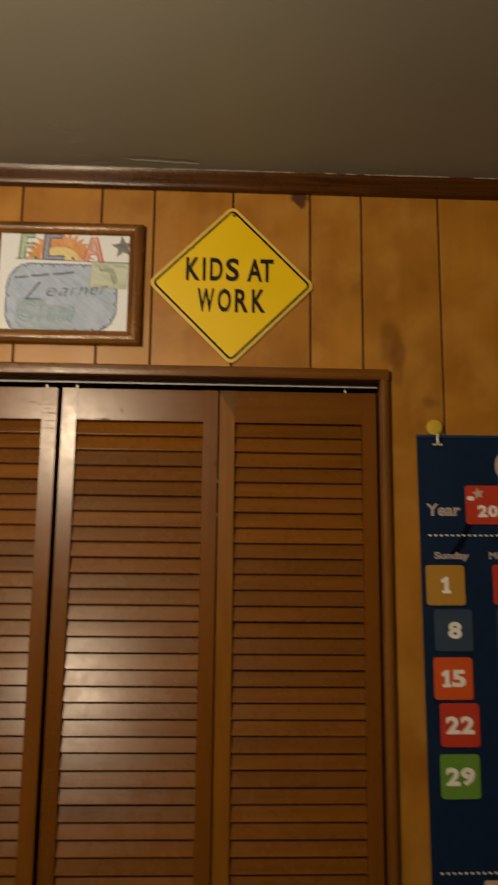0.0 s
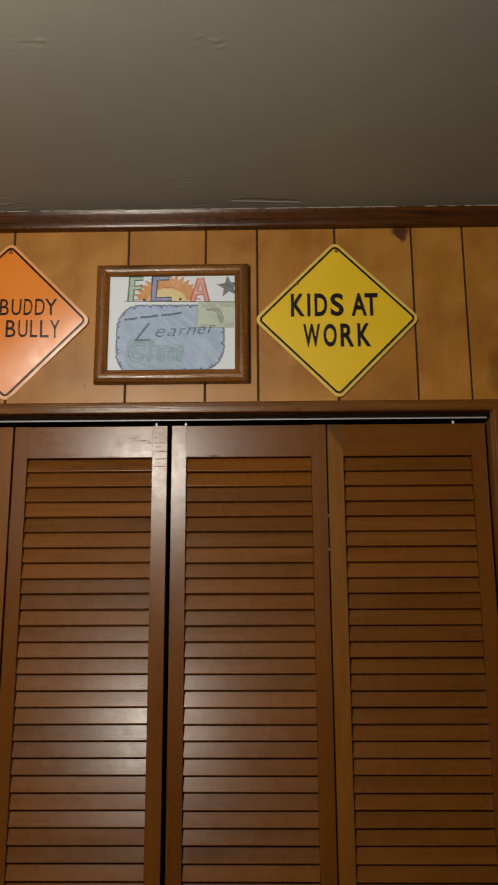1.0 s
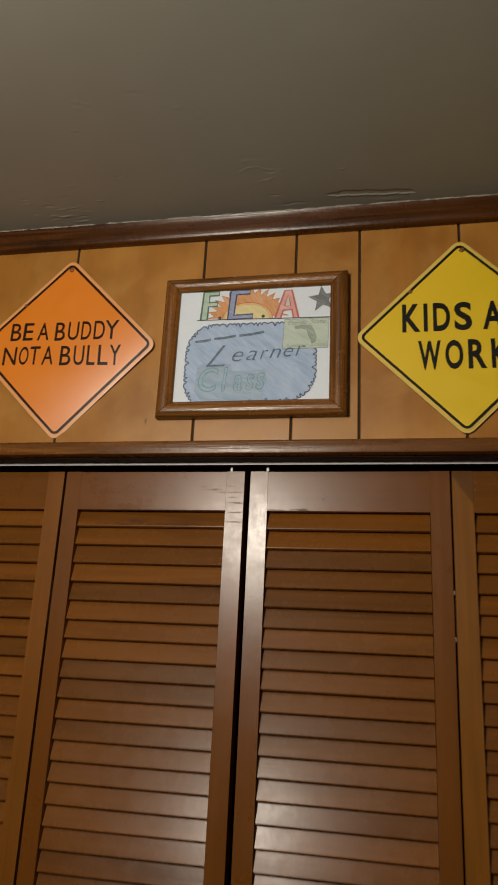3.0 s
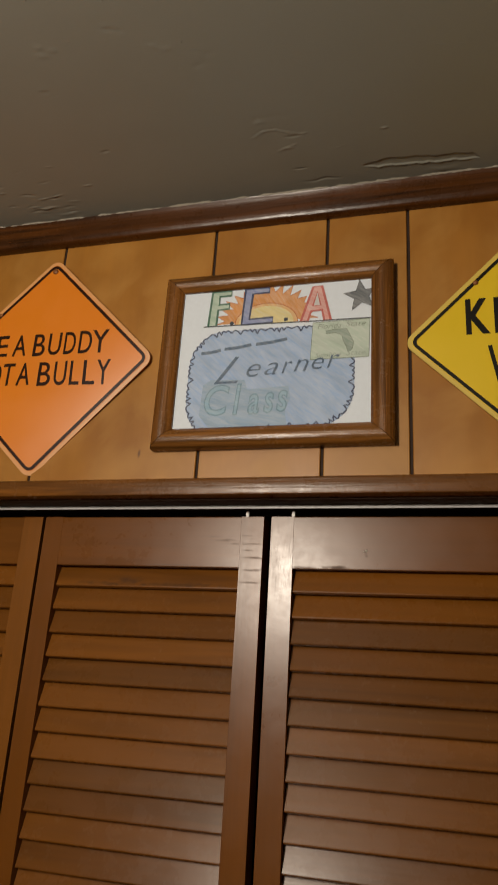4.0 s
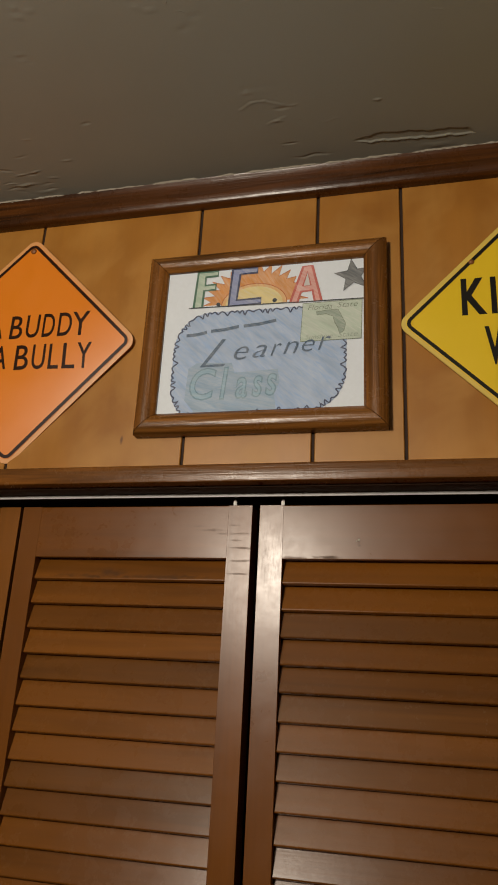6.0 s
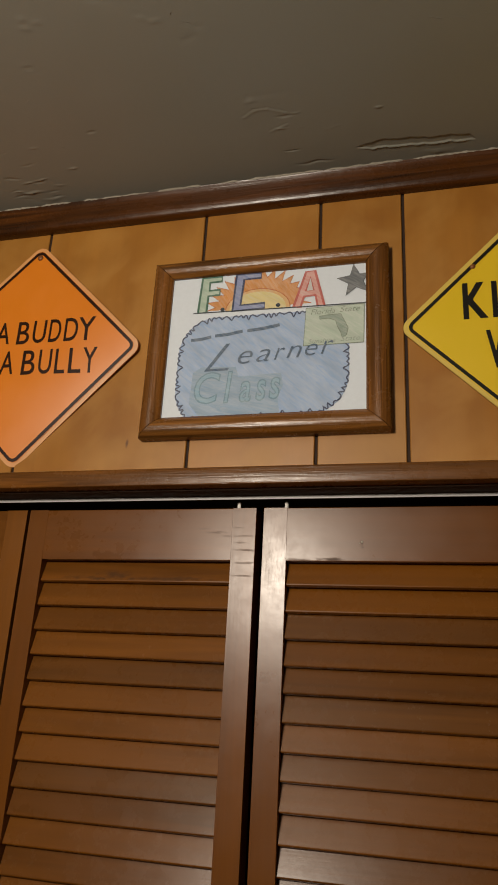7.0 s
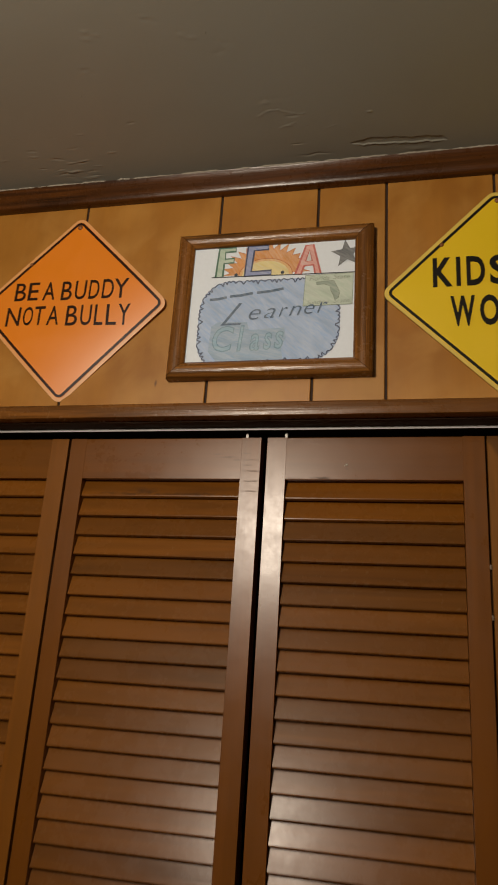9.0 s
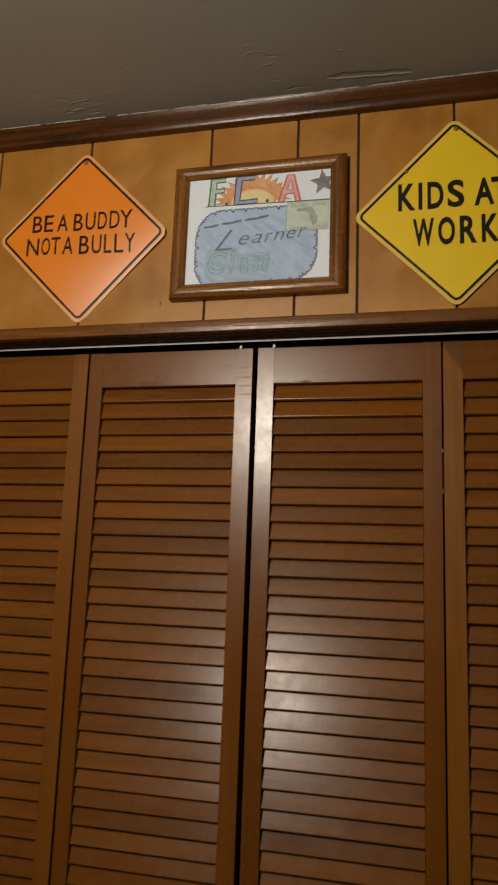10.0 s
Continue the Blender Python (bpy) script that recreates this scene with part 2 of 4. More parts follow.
def ceiling_paint():
    """Old flat paint: faint clouds, roller texture, sparse thin scratches and curled flakes."""
    n = Nodes("ceiling_paint")
    fine = n.noise(n.place((260, 260, 260)), 1.0, 3)
    broad = n.noise(n.place((3, 3, 3)), 1.0, 3)
    wisp = n.noise(n.place((22, 130, 22), (0, 0, 0.25)), 1.0, 4, 0.55, 1.4)
    speck = n.noise(n.place((95, 160, 95)), 1.0, 2, 0.5, 0.8)
    colour = n.mix(n.span(broad, 0.3, 0.7), (0.260, 0.258, 0.216), (0.290, 0.288, 0.246))
    height = n.math("ADD", n.math("MULTIPLY", fine, 0.05), n.math("ADD", n.span(wisp, 0.73, 0.775), n.span(speck, 0.755, 0.79)))
    return n.finish(colour, 0.5, height, 0.55, 0.0009, specular=0.4)


CEILING = ceiling_paint()
PLASTER = speckled("plain_wall_paint", (0.16, 0.08, 0.025), 0.6, 30, 0.08)
CARPET = speckled("brown_carpet", (0.07, 0.05, 0.033), 0.95, 160, 0.3, 0.6)
DARK = speckled("closet_lining", (0.05, 0.035, 0.022), 0.8, 40)
TRACK = speckled("white_enamel", (0.66, 0.66, 0.66), 0.35, 120, 0.08, 0.05)
# inside of the door track: shade above the doors painted as near-black metal
TRACK_SHADE = speckled("shaded_track_metal", (0.012, 0.010, 0.008), 0.6, 120, 0.2, 0.05)
CREAM = speckled("dried_cream_paint", (0.46, 0.42, 0.34), 0.5, 200, 0.15, 0.2)
PIN = speckled("nylon_pin", (0.82, 0.80, 0.76), 0.4, 80, 0.05)
# worn hinge ends, with their lit specks put into a paler colour
HINGE_GLINT = speckled("worn_hinge_glint", (0.13, 0.085, 0.050), 0.45, 90, 0.3, 0.1, 0.0, 0.4)
HINGE = speckled("dull_hinge", (0.055, 0.028, 0.014), 0.5, 90, 0.3, 0.1, 0.0, 0.3)
YELLOW = speckled("yellow_sign", (0.76, 0.52, 0.011), 0.42, 25, 0.03, 0.02)
ORANGE = speckled("orange_sign", (0.72, 0.205, 0.003), 0.37, 25, 0.02, 0.01, 0.0, 0.65)
ORANGE.node_tree.nodes["Principled BSDF"].inputs["Coat Weight"].default_value = 0.16
ORANGE.node_tree.nodes["Principled BSDF"].inputs["Coat Roughness"].default_value = 0.40
YELLOW_RIM = speckled("yellow_sign_edge", (0.68, 0.50, 0.10), 0.45, 25, 0.05, 0.02)
ORANGE_RIM = speckled("orange_sign_edge", (0.70, 0.34, 0.13), 0.35, 25, 0.05, 0.02)
BLACK = speckled("black_print", (0.010, 0.008, 0.006), 0.45, 40, 0.2, 0.02, 0.0, 0.25)
BROWN_PRINT = speckled("dark_print_on_orange", (0.024, 0.008, 0.004), 0.38, 40, 0.2, 0.02, 0.0, 0.22)
BRASS = speckled("rusty_tack", (0.24, 0.085, 0.022), 0.4, 90, 0.25, 0.1, 0.0)
PAPER = speckled("drawing_paper", (0.72, 0.78, 0.85), 0.7, 180, 0.03, 0.1, 0.0, 0.3)
NAVY = speckled("navy_cloth", (0.008, 0.035, 0.105), 0.75, 400, 0.25, 0.3, 0.0, 0.3)
WHITE = speckled("white_print", (0.78, 0.77, 0.75), 0.6, 60, 0.05)


# ---- building helpers ----
ORIGIN = {}


def thing(name, base, label, category, group="", kind=""):
    ob = new(name)
    ob.location = base
    ob.empty_display_size = 0.05
    ORIGIN[ob] = Vector(base)
    return tagged(ob, label, category, group, kind)


def mesh_of(name, bm, material, shift=None):
    if shift is not None:
        bmesh.ops.translate(bm, verts=bm.verts, vec=-shift)
    bmesh.ops.recalc_face_normals(bm, faces=bm.faces)
    me = bpy.data.meshes.new(name)
    bm.to_mesh(me)
    bm.free()
    me.materials.append(material)
    return me


def part(name, bm, material, parent, label=""):
    """One mesh under a thing or part, given in world places."""
    ob = new(name, mesh_of(name, bm, material, ORIGIN[parent]))
    ob.parent = parent
    ORIGIN[ob] = ORIGIN[parent]
    return tagged(ob, label)


def single(name, bm, material, label, category, group="", kind=""):
    ob = new(name, mesh_of(name, bm, material))
    ORIGIN[ob] = Vector((0, 0, 0))
    return tagged(ob, label, category, group, kind)


def smooth(ob, degrees=40):
    for face in ob.data.polygons:
        face.use_smooth = True
    ob.data.set_sharp_from_angle(angle=radians(degrees))
    return ob


def add_box(bm, x0, x1, y0, y1, z0, z1):
    v = [bm.verts.new((x, y, z)) for x in (x0, x1) for y in (y0, y1) for z in (z0, z1)]
    for f in ((0, 1, 3, 2), (4, 6, 7, 5), (0, 4, 5, 1), (2, 3, 7, 6), (0, 2, 6, 4), (1, 5, 7, 3)):
        bm.faces.new([v[i] for i in f])
    return v


def box(x0, x1, y0, y1, z0, z1, bevel=0.0, rounds=2):
    bm = bmesh.new()
    add_box(bm, x0, x1, y0, y1, z0, z1)
    if bevel:
        bmesh.ops.bevel(bm, geom=bm.edges[:], offset=bevel, segments=rounds, profile=0.6, affect="EDGES")
    return bm


def rail_bar(x0, x1, y0, y1, z0, z1, bevel):
    """A rail with rounded long edges and square ends."""
    bm = bmesh.new()
    add_box(bm, x0, x1, y0, y1, z0, z1)
    bmesh.ops.bevel(bm, geom=[e for e in bm.edges if abs(e.verts[0].co.x - e.verts[1].co.x) > 0.01], offset=bevel, segments=2, profile=0.6, affect="EDGES")
    return bm


def prism(outline, front, back, bevel=0.0, rounds=1):
    """A plate with the given outline in (x, z), from y = front to y = back."""
    bm = bmesh.new()
    near = [bm.verts.new((x, front, z)) for x, z in outline]
    far = [bm.verts.new((x, back, z)) for x, z in outline]
    face = bm.faces.new(near)
    bm.faces.new(far[::-1])
    for i in range(len(near)):
        j = (i + 1) % len(near)
        bm.faces.new((near[j], near[i], far[i], far[j]))
    if bevel:
        bmesh.ops.bevel(bm, geom=list(face.edges), offset=bevel, segments=rounds, profile=0.5, affect="EDGES")
    return bm


def swept(profile, along, start, end):
    """A closed (across, up) profile carried straight along x (across = y) from start to end, or along z (across = x, up = y)."""
    bm = bmesh.new()
    ends = []
    for s in (start, end):
        ends.append([bm.verts.new((s, a, b) if along == "x" else (a, b, s)) for a, b in profile])
    for i in range(len(profile)):
        j = (i + 1) % len(profile)
        bm.faces.new((ends[0][i], ends[0][j], ends[1][j], ends[1][i]))
    bm.faces.new(ends[0][::-1])
    bm.faces.new(ends[1])
    return bm


def ribbon(bm, points, width, y, closed=False, thick=0.0003):
    """A flat pen line through (x, z) points."""
    pts = [Vector((a, b)) for a, b in points]
    count, rims = len(pts), []
    for i, p in enumerate(pts):
        before = pts[i - 1] if i or closed else p
        after = pts[(i + 1) % count] if i < count - 1 or closed else p
        way = (after - before).normalized()
        side = Vector((-way.y, way.x)) * width / 2
        rims.append((bm.verts.new((p.x + side.x, y, p.y + side.y)), bm.verts.new((p.x - side.x, y, p.y - side.y))))
    for i in range(count if closed else count - 1):
        (a, b), (c, d) = rims[i], rims[(i + 1) % count]
        bm.faces.new((a, b, d, c))
    return bm


def lettering(text, x0, x1, z0, z1, y, bold=0.0, slant=0.0, thick=0.0004):
    """Raised print that fills the given box, standing off the plane y towards the room."""
    curve = bpy.data.curves.new("lettering", "FONT")
    curve.body, curve.size, curve.extrude, curve.offset, curve.shear, curve.resolution_u = text, 1.0, 0.01, bold, slant, 4
    ob = bpy.data.objects.new("lettering", curve)
    scene.collection.objects.link(ob)
    me = bpy.data.meshes.new_from_object(ob.evaluated_get(bpy.context.evaluated_depsgraph_get()))
    bpy.data.objects.remove(ob)
    bm = bmesh.new()
    bm.from_mesh(me)
    bpy.data.meshes.remove(me)
    xs, ys = [v.co.x for v in bm.verts], [v.co.y for v in bm.verts]
    kx, ky = (x1 - x0) / (max(xs) - min(xs)), (z1 - z0) / (max(ys) - min(ys))
    left, low = min(xs), min(ys)
    for v in bm.verts:
        v.co = Vector((x0 + (v.co.x - left) * kx, y - (v.co.z + 0.01) / 0.02 * thick, z0 + (v.co.y - low) * ky))
    return bm


def disc(bm, x, y, z, r, depth, sides=20, dome=0.0):
    """A round stud on the wall, its back at y."""
    rings = [(r, 0.0), (r, -depth)] + ([(r * 0.7, -depth - dome * 0.7), (r * 0.3, -depth - dome)] if dome else [])
    loops = [[bm.verts.new((x + q * math.cos(a), y + d, z + q * math.sin(a))) for a in (2 * math.pi * k / sides for k in range(sides))] for q, d in rings]
    for low, high in zip(loops, loops[1:]):
        for k in range(sides):
            bm.faces.new((low[k], low[(k + 1) % sides], high[(k + 1) % sides], high[k]))
    bm.faces.new(loops[0])
    bm.faces.new(loops[-1][::-1])
    return bm


def rounded(cx, cz, wide, high, r, steps=5):
    pts = []
    for sx, sz, a0 in ((1, 1, 0), (-1, 1, 90), (-1, -1, 180), (1, -1, 270)):
        for k in range(steps + 1):
            a = radians(a0 + 90 * k / steps)
            pts.append((cx + sx * (wide / 2 - r) + r * math.cos(a), cz + sz * (high / 2 - r) + r * math.sin(a)))
    return pts


def diamond(cx, cz, half, r, steps=6):
    """A square on its point with rounded corners; half: from the middle to a rounded tip."""
    h = half + r * (math.sqrt(2) - 1)
    pts = []
    for k in range(4):
        a = radians(90 * k)
        mx, mz = cx + (h - r * math.sqrt(2)) * math.cos(a), cz + (h - r * math.sqrt(2)) * math.sin(a)
        for s in range(steps + 1):
            b = a + radians(-45 + 90 * s / steps)
            pts.append((mx + r * math.cos(b), mz + r * math.sin(b)))
    return pts


# ---- room shell ----
wall = bmesh.new()
add_box(wall, -ROOM_X, -OPEN_X, 0.003, 0.11, 0.0, CEIL)
add_box(wall, OPEN_X, ROOM_X, 0.003, 0.11, 0.0, CEIL)
add_box(wall, -OPEN_X, OPEN_X, 0.003, 0.11, OPEN_Z, CEIL)
wall_north = single("wall_north", wall, GROOVE, "wood-panelled closet wall with dark grooves", "wall", kind="structure")
for name, x0, x1, y0, y1 in (("wall_west", -ROOM_X - 0.1, -ROOM_X, ROOM_Y, 0.11), ("wall_east", ROOM_X, ROOM_X + 0.1, ROOM_Y, 0.11),
                             ("wall_south", -ROOM_X - 0.1, ROOM_X + 0.1, ROOM_Y - 0.1, ROOM_Y)):
    single(name, box(x0, x1, y0, y1, 0, CEIL), PLASTER, "plain brown room wall", "wall", kind="structure")
single("floor", box(-ROOM_X - 0.1, ROOM_X + 0.1, ROOM_Y - 0.1, 0.8, -0.1, 0.0), CARPET, "brown carpeted floor", "floor", kind="structure")
closet = bmesh.new()
add_box(closet, -0.75, 0.75, 0.70, 0.75, 0.0, CEIL)
add_box(closet, -0.80, -0.75, 0.11, 0.75, 0.0, CEIL)
add_box(closet, 0.75, 0.80, 0.11, 0.75, 0.0, CEIL)
single("wall_closet", closet, DARK, "dark inner walls of the closet", "wall", kind="structure")


def ceiling_height(x, y, near):
    """How far the old paint hangs below or sinks above its plane: lumps, one long flaked hollow and small scars."""
    h = 0.0004 * noise.noise((x * 6, y * 6, 1.0)) + 0.00012 * noise.noise((x * 26, y * 26, 3.0))
    u = (x - 0.124) / 0.140
    if 0 < u < 1 and y > -0.09:
        low = -0.0475 + 0.010 * u + 0.0030 * noise.noise((x * 45, 0.0, 5.0)) + 0.0016 * noise.noise((x * 130, 3.0, 5.0))
        broad = 0.0135 * min(1.0, u / 0.22) ** 0.7 * (1 - 0.35 * u) * min(1.0, (1 - u) / 0.06)
        high = low - broad - 0.001 + 0.0020 * noise.noise((x * 60, 9.0, 5.0)) * min(1.0, 6 * u)
        if high < y < low:
            h += 0.0012 * min(1.0, (low - y) / 0.0009) * min(1.0, (y - high) / 0.0030)
        elif low <= y < low + 0.0016:
            h -= 0.0013 * (1 - (y - low) / 0.0016) * min(1.0, 8 * u, 8 * (1 - u))
    for sx, sy, wide, deep, push in near:
        a, b = (x - sx) / wide, (y - sy + 0.004 * noise.noise((x * 60, sx * 9, 2.0))) / deep
        q = a * a + b * b
        if q < 1:
            h -= push * (1 - q) ** 2
    for x0, y0, x1, y1 in CRACKS:
        if min(x0, x1) - 0.003 < x < max(x0, x1) + 0.003 and min(y0, y1) - 0.005 < y < max(y0, y1) + 0.005:
            u = min(1.0, max(0.0, ((x - x0) * (x1 - x0) + (y - y0) * (y1 - y0)) / ((x1 - x0) ** 2 + (y1 - y0) ** 2)))
            off = y - y0 - u * (y1 - y0) + 0.0008 * noise.noise((x * 220, x0, 4.0))
            if abs(x - x0 - u * (x1 - x0)) < 0.002 and abs(off) < 0.0032:
                h -= 0.00030 * (1 - abs(off - 0.0008) / 0.0022) if off > -0.0014 else -0.00018 * (1 - abs(off + 0.0023) / 0.0012)
    return h


# lifted edges of an arched crack and of a short one beside it
CRACKS = [(0.000, -0.123, 0.014, -0.131), (0.014, -0.131, 0.028, -0.131), (0.028, -0.131, 0.049, -0.121), (0.027, -0.096, 0.047, -0.103)]
chance = random.Random(4)
SCARS = [(0.029, -0.150, 0.040, 0.006, -0.0002), (0.155, -0.108, 0.006, 0.003, 0.0008),
         (0.046, -0.059, 0.012, 0.002, -0.0009), (-0.323, -0.047, 0.022, 0.004, 0.0011), (-0.30, -0.030, 0.018, 0.003, 0.0012), (-0.19, -0.136, 0.006, 0.003, -0.0008),
         (0.120, -0.469, 0.014, 0.004, 0.0010), (-0.117, -0.474, 0.012, 0.004, 0.0009), (0.22, -0.027, 0.03, 0.003, 0.0012), (0.07, -0.034, 0.03, 0.003, -0.0008)]
SCARS += [(chance.uniform(-0.7, 0.7), chance.uniform(-0.6, -0.02), chance.uniform(0.004, 0.016), chance.uniform(0.0015, 0.003), chance.choice((-1, 1)) * chance.uniform(0.0001, 0.0003)) for _ in range(24)]
# clusters of short curled flakes: middle, spread and number
for mx, my, sx, sy, count in ((-0.32, -0.055, 0.05, 0.030, 26), (0.035, -0.115, 0.03, 0.020, 5), (0.127, -0.459, 0.02, 0.008, 8), (-0.135, -0.462, 0.018, 0.010, 9), (-0.21, -0.498, 0.012, 0.006, 5),
                              (-0.19, -0.29, 0.010, 0.005, 5), (-0.21, -0.23, 0.010, 0.005, 4), (-0.113, -0.298, 0.008, 0.004, 4), (-0.064, -0.268, 0.008, 0.004, 4), (-0.03, -0.242, 0.008, 0.004, 4)):
    SCARS += [(chance.gauss(mx, sx), min(chance.gauss(my, sy), -0.024), chance.uniform(0.003, 0.014), chance.uniform(0.0018, 0.0030), chance.choice((-1, 1)) * chance.uniform(0.0003, 0.0008)) for _ in range(count)]


def ceiling_sheet():
    fine_x = [-0.9 + 0.0034 * k for k in range(262)] + [-0.010 + 0.0017 * k for k in range(73)] + [0.114 + 0.0016 * k for k in range(100)] + [0.275 + 0.005 * k for k in range(166)]
    fine_y = [-0.62 + 0.0028 * k for k in range(171)] + [-0.142 + 0.0009 * k for k in range(76)] + [-0.0735 + 0.0008 * k for k in range(53)] + [-0.030 + 0.0035 * k for k in range(11)]
    xs = [-ROOM_X - 0.1, -1.4] + fine_x + [1.5, ROOM_X + 0.1]
    ys = [ROOM_Y - 0.1, -2.5, -1.2] + fine_y + [0.75]
    verts = []
    for y in ys:
        near = [scar for scar in SCARS if abs(y - scar[1]) < scar[3] + 0.006]
        verts += [(x, y, CEIL + (ceiling_height(x, y, near) if -0.9 < x < 1.1 and -0.62 < y < 0 else 0.0)) for x in xs]
    w = len(xs)
    faces = [(j * w + i, (j + 1) * w + i, (j + 1) * w + i + 1, j * w + i + 1) for j in range(len(ys) - 1) for i in range(w - 1)]
    base = len(verts)
    for x, y in ((xs[0], ys[0]), (xs[-1], ys[0]), (xs[-1], ys[-1]), (xs[0], ys[-1])):
        verts.append((x, y, CEIL + 0.1))
    faces.append((base, base + 1, base + 2, base + 3))
    me = bpy.data.meshes.new("ceiling")
    me.from_pydata(verts, [], faces)
    me.materials.append(CEILING)
    ob = new("ceiling", me)
    for face in me.polygons:
        face.use_smooth = True
    return tagged(ob, "old grey-white ceiling with flaked, scarred paint", "ceiling", kind="structure")


ceiling_sheet()


def paint_edge():
    """The ragged band of ceiling paint lapped over the top of the crown moulding, with a bead in the corner."""
    bm = bmesh.new()
    rows = []
    step = 0.0018
    for k in range(int(2.0 / step)):
        x = -0.9 + k * step
        patchy = min(1.0, max(0.0, 0.85 + 0.9 * noise.noise((x * 31, 2.5, 0)) + 1.0 * noise.noise((x * 70, 7.5, 0))))
        drop = patchy * max(0.0010 + 0.0007 * noise.noise((x * 25, 0, 0)) + 0.0010 * noise.noise((x * 190, 4, 0)), 0.0003)
        bead = patchy * max(0.0004 + 0.0009 * noise.noise((x * 45, 8, 0)) + 0.0012 * noise.noise((x * 160, 2, 0)), 0.0002)
        out = 0.0004 + 0.0004 * noise.noise((x * 90, 6, 0))
        face = [crown_face(z) - out + 0.003 * (1 - patchy) for z in (0.0, drop * 0.35, drop * 0.7, drop)]
        rows.append([bm.verts.new((x, y, z)) for y, z in ((face[0] - 0.0016 - bead, CEIL + 0.0003), (face[0] - 0.0006 - bead * 0.8, CEIL - 0.0004 - bead * 0.5), (face[0] - 0.0002, CEIL - 0.0006 - bead),
                                                          (face[1], CEIL - drop * 0.5), (face[2], CEIL - drop * 0.8), (face[3] + 0.0006, CEIL - drop))])
    for a, b in zip(rows, rows[1:]):
        for i in range(5):
            bm.faces.new((a[i], a[i + 1], b[i + 1], b[i]))
    return bm


def crown_face(drop):
    """The crown's front, that far below the ceiling."""
    return -0.0180 + 0.25 * drop


smooth(single("paint_edge", paint_edge(), CREAM, "ragged dried ceiling paint along the moulding", "paint", kind="structure"), 60)

# crown moulding: one smooth band, convex below and hollow towards the ceiling
CROWN = [(0.0, CEIL), (0.0, 2.4020), (-0.0070, 2.4015), (-0.0110, 2.4030), (-0.0132, 2.4065), (-0.0142, 2.4110), (-0.0146, 2.4160), (-0.0147, 2.4220), (-0.0150, 2.4300), (-0.0160, 2.4350), (-0.0180, CEIL)]
smooth(single("crown_moulding", swept(CROWN, "x", -ROOM_X, ROOM_X), TRIM_X, "dark stained wooden crown moulding under the ceiling", "moulding", "crown moulding", "structure"), 60)

# closet casing and jambs
HEAD = [(0.0045, 2.0236), (-0.0126, 2.0238), (-0.0138, 2.0244), (-0.0142, 2.0258), (-0.0142, 2.0420), (-0.0134, 2.0440), (-0.0115, 2.0450), (0.003, 2.0452)]
smooth(single("door_casing_head", swept(HEAD, "x", -0.630, 0.630), CASING, "worn dark wooden casing over the closet opening", "casing", "closet casing", "structure"), 35)
for side in (-1, 1):
    leg = [(side * x, y) for x, y in ((0.6155, 0.003), (0.6157, -0.010), (0.6175, -0.0135), (0.621, -0.0145), (0.627, -0.0128), (0.6315, -0.0098), (0.6337, -0.006), (0.634, 0.003))]
    smooth(single("door_casing_side", swept(leg, "z", 0.0, 2.0243), TRIM_Z, "dark wooden upright casing beside the closet opening", "casing", "closet casing", "structure"), 35)
    single("door_jamb", box(*sorted((side * 0.6245, side * (OPEN_X + 0.0005))), 0.004, 0.108, 0, OPEN_Z), TRIM_Z, "dark wooden closet jamb", "jamb", "closet jambs", "structure")
# the soffit's shade is in its near-black colour
single("door_jamb_head", box(-0.624, 0.624, 0.004, 0.108, 2.0218, OPEN_Z + 0.0005), JAMB_SHADE, "wooden head jamb above the closet doors, its shade put into the colour", "jamb", "closet jambs", "structure")

# door track: a thin metal channel under the head jamb
track = thing("door_track", (0, 0.05, 2.02), "thin pale metal bifold door track", "door track")
part("front_lip", box(-0.618, 0.618, 0.0300, 0.0312, 2.0176, 2.0216, 0.0003, 1), TRACK, track)
# web and back lip get the blackened colour in place of real shade
part("back_lip", box(-0.618, 0.618, 0.0680, 0.0692, 2.0172, 2.0216, 0.0003, 1), TRACK_SHADE, track, "back lip blackened for the shade inside the track")
part("web", box(-0.618, 0.618, 0.0313, 0.0679, 2.0206, 2.0216), TRACK_SHADE, track, "web blackened for the shade inside the track")


# ---- louvered bifold doors ----
def slat_mesh(wide):
    """One leaning louver: its rounded lower edge stands forward, its upper edge lies back under the slat above."""
    lean, thick, tall = radians(19.5), 0.0060, 0.0350
    up = Vector((0, math.sin(lean), math.cos(lean)))
    out = Vector((0, -math.cos(lean), math.sin(lean)))
    ring = [(0.0, 0.1), (0.0, 0.78), (0.0005, 0.93), (0.0014, 1.0), (tall, 1.0), (tall, 0.0)]
    bm = bmesh.new()
    ends = []
    for x in (-wide / 2, wide / 2):
        ends.append([bm.verts.new(Vector((x, 0, 0)) + up * a + out * (b * thick)) for a, b in ring])
    for i in range(len(ring)):
        j = (i + 1) % len(ring)
        bm.faces.new((ends[0][i], ends[0][j], ends[1][j], ends[1][i]))
    bm.faces.new(ends[0][::-1])
    bm.faces.new(ends[1])
    return mesh_of("slat", bm, DOOR_X)


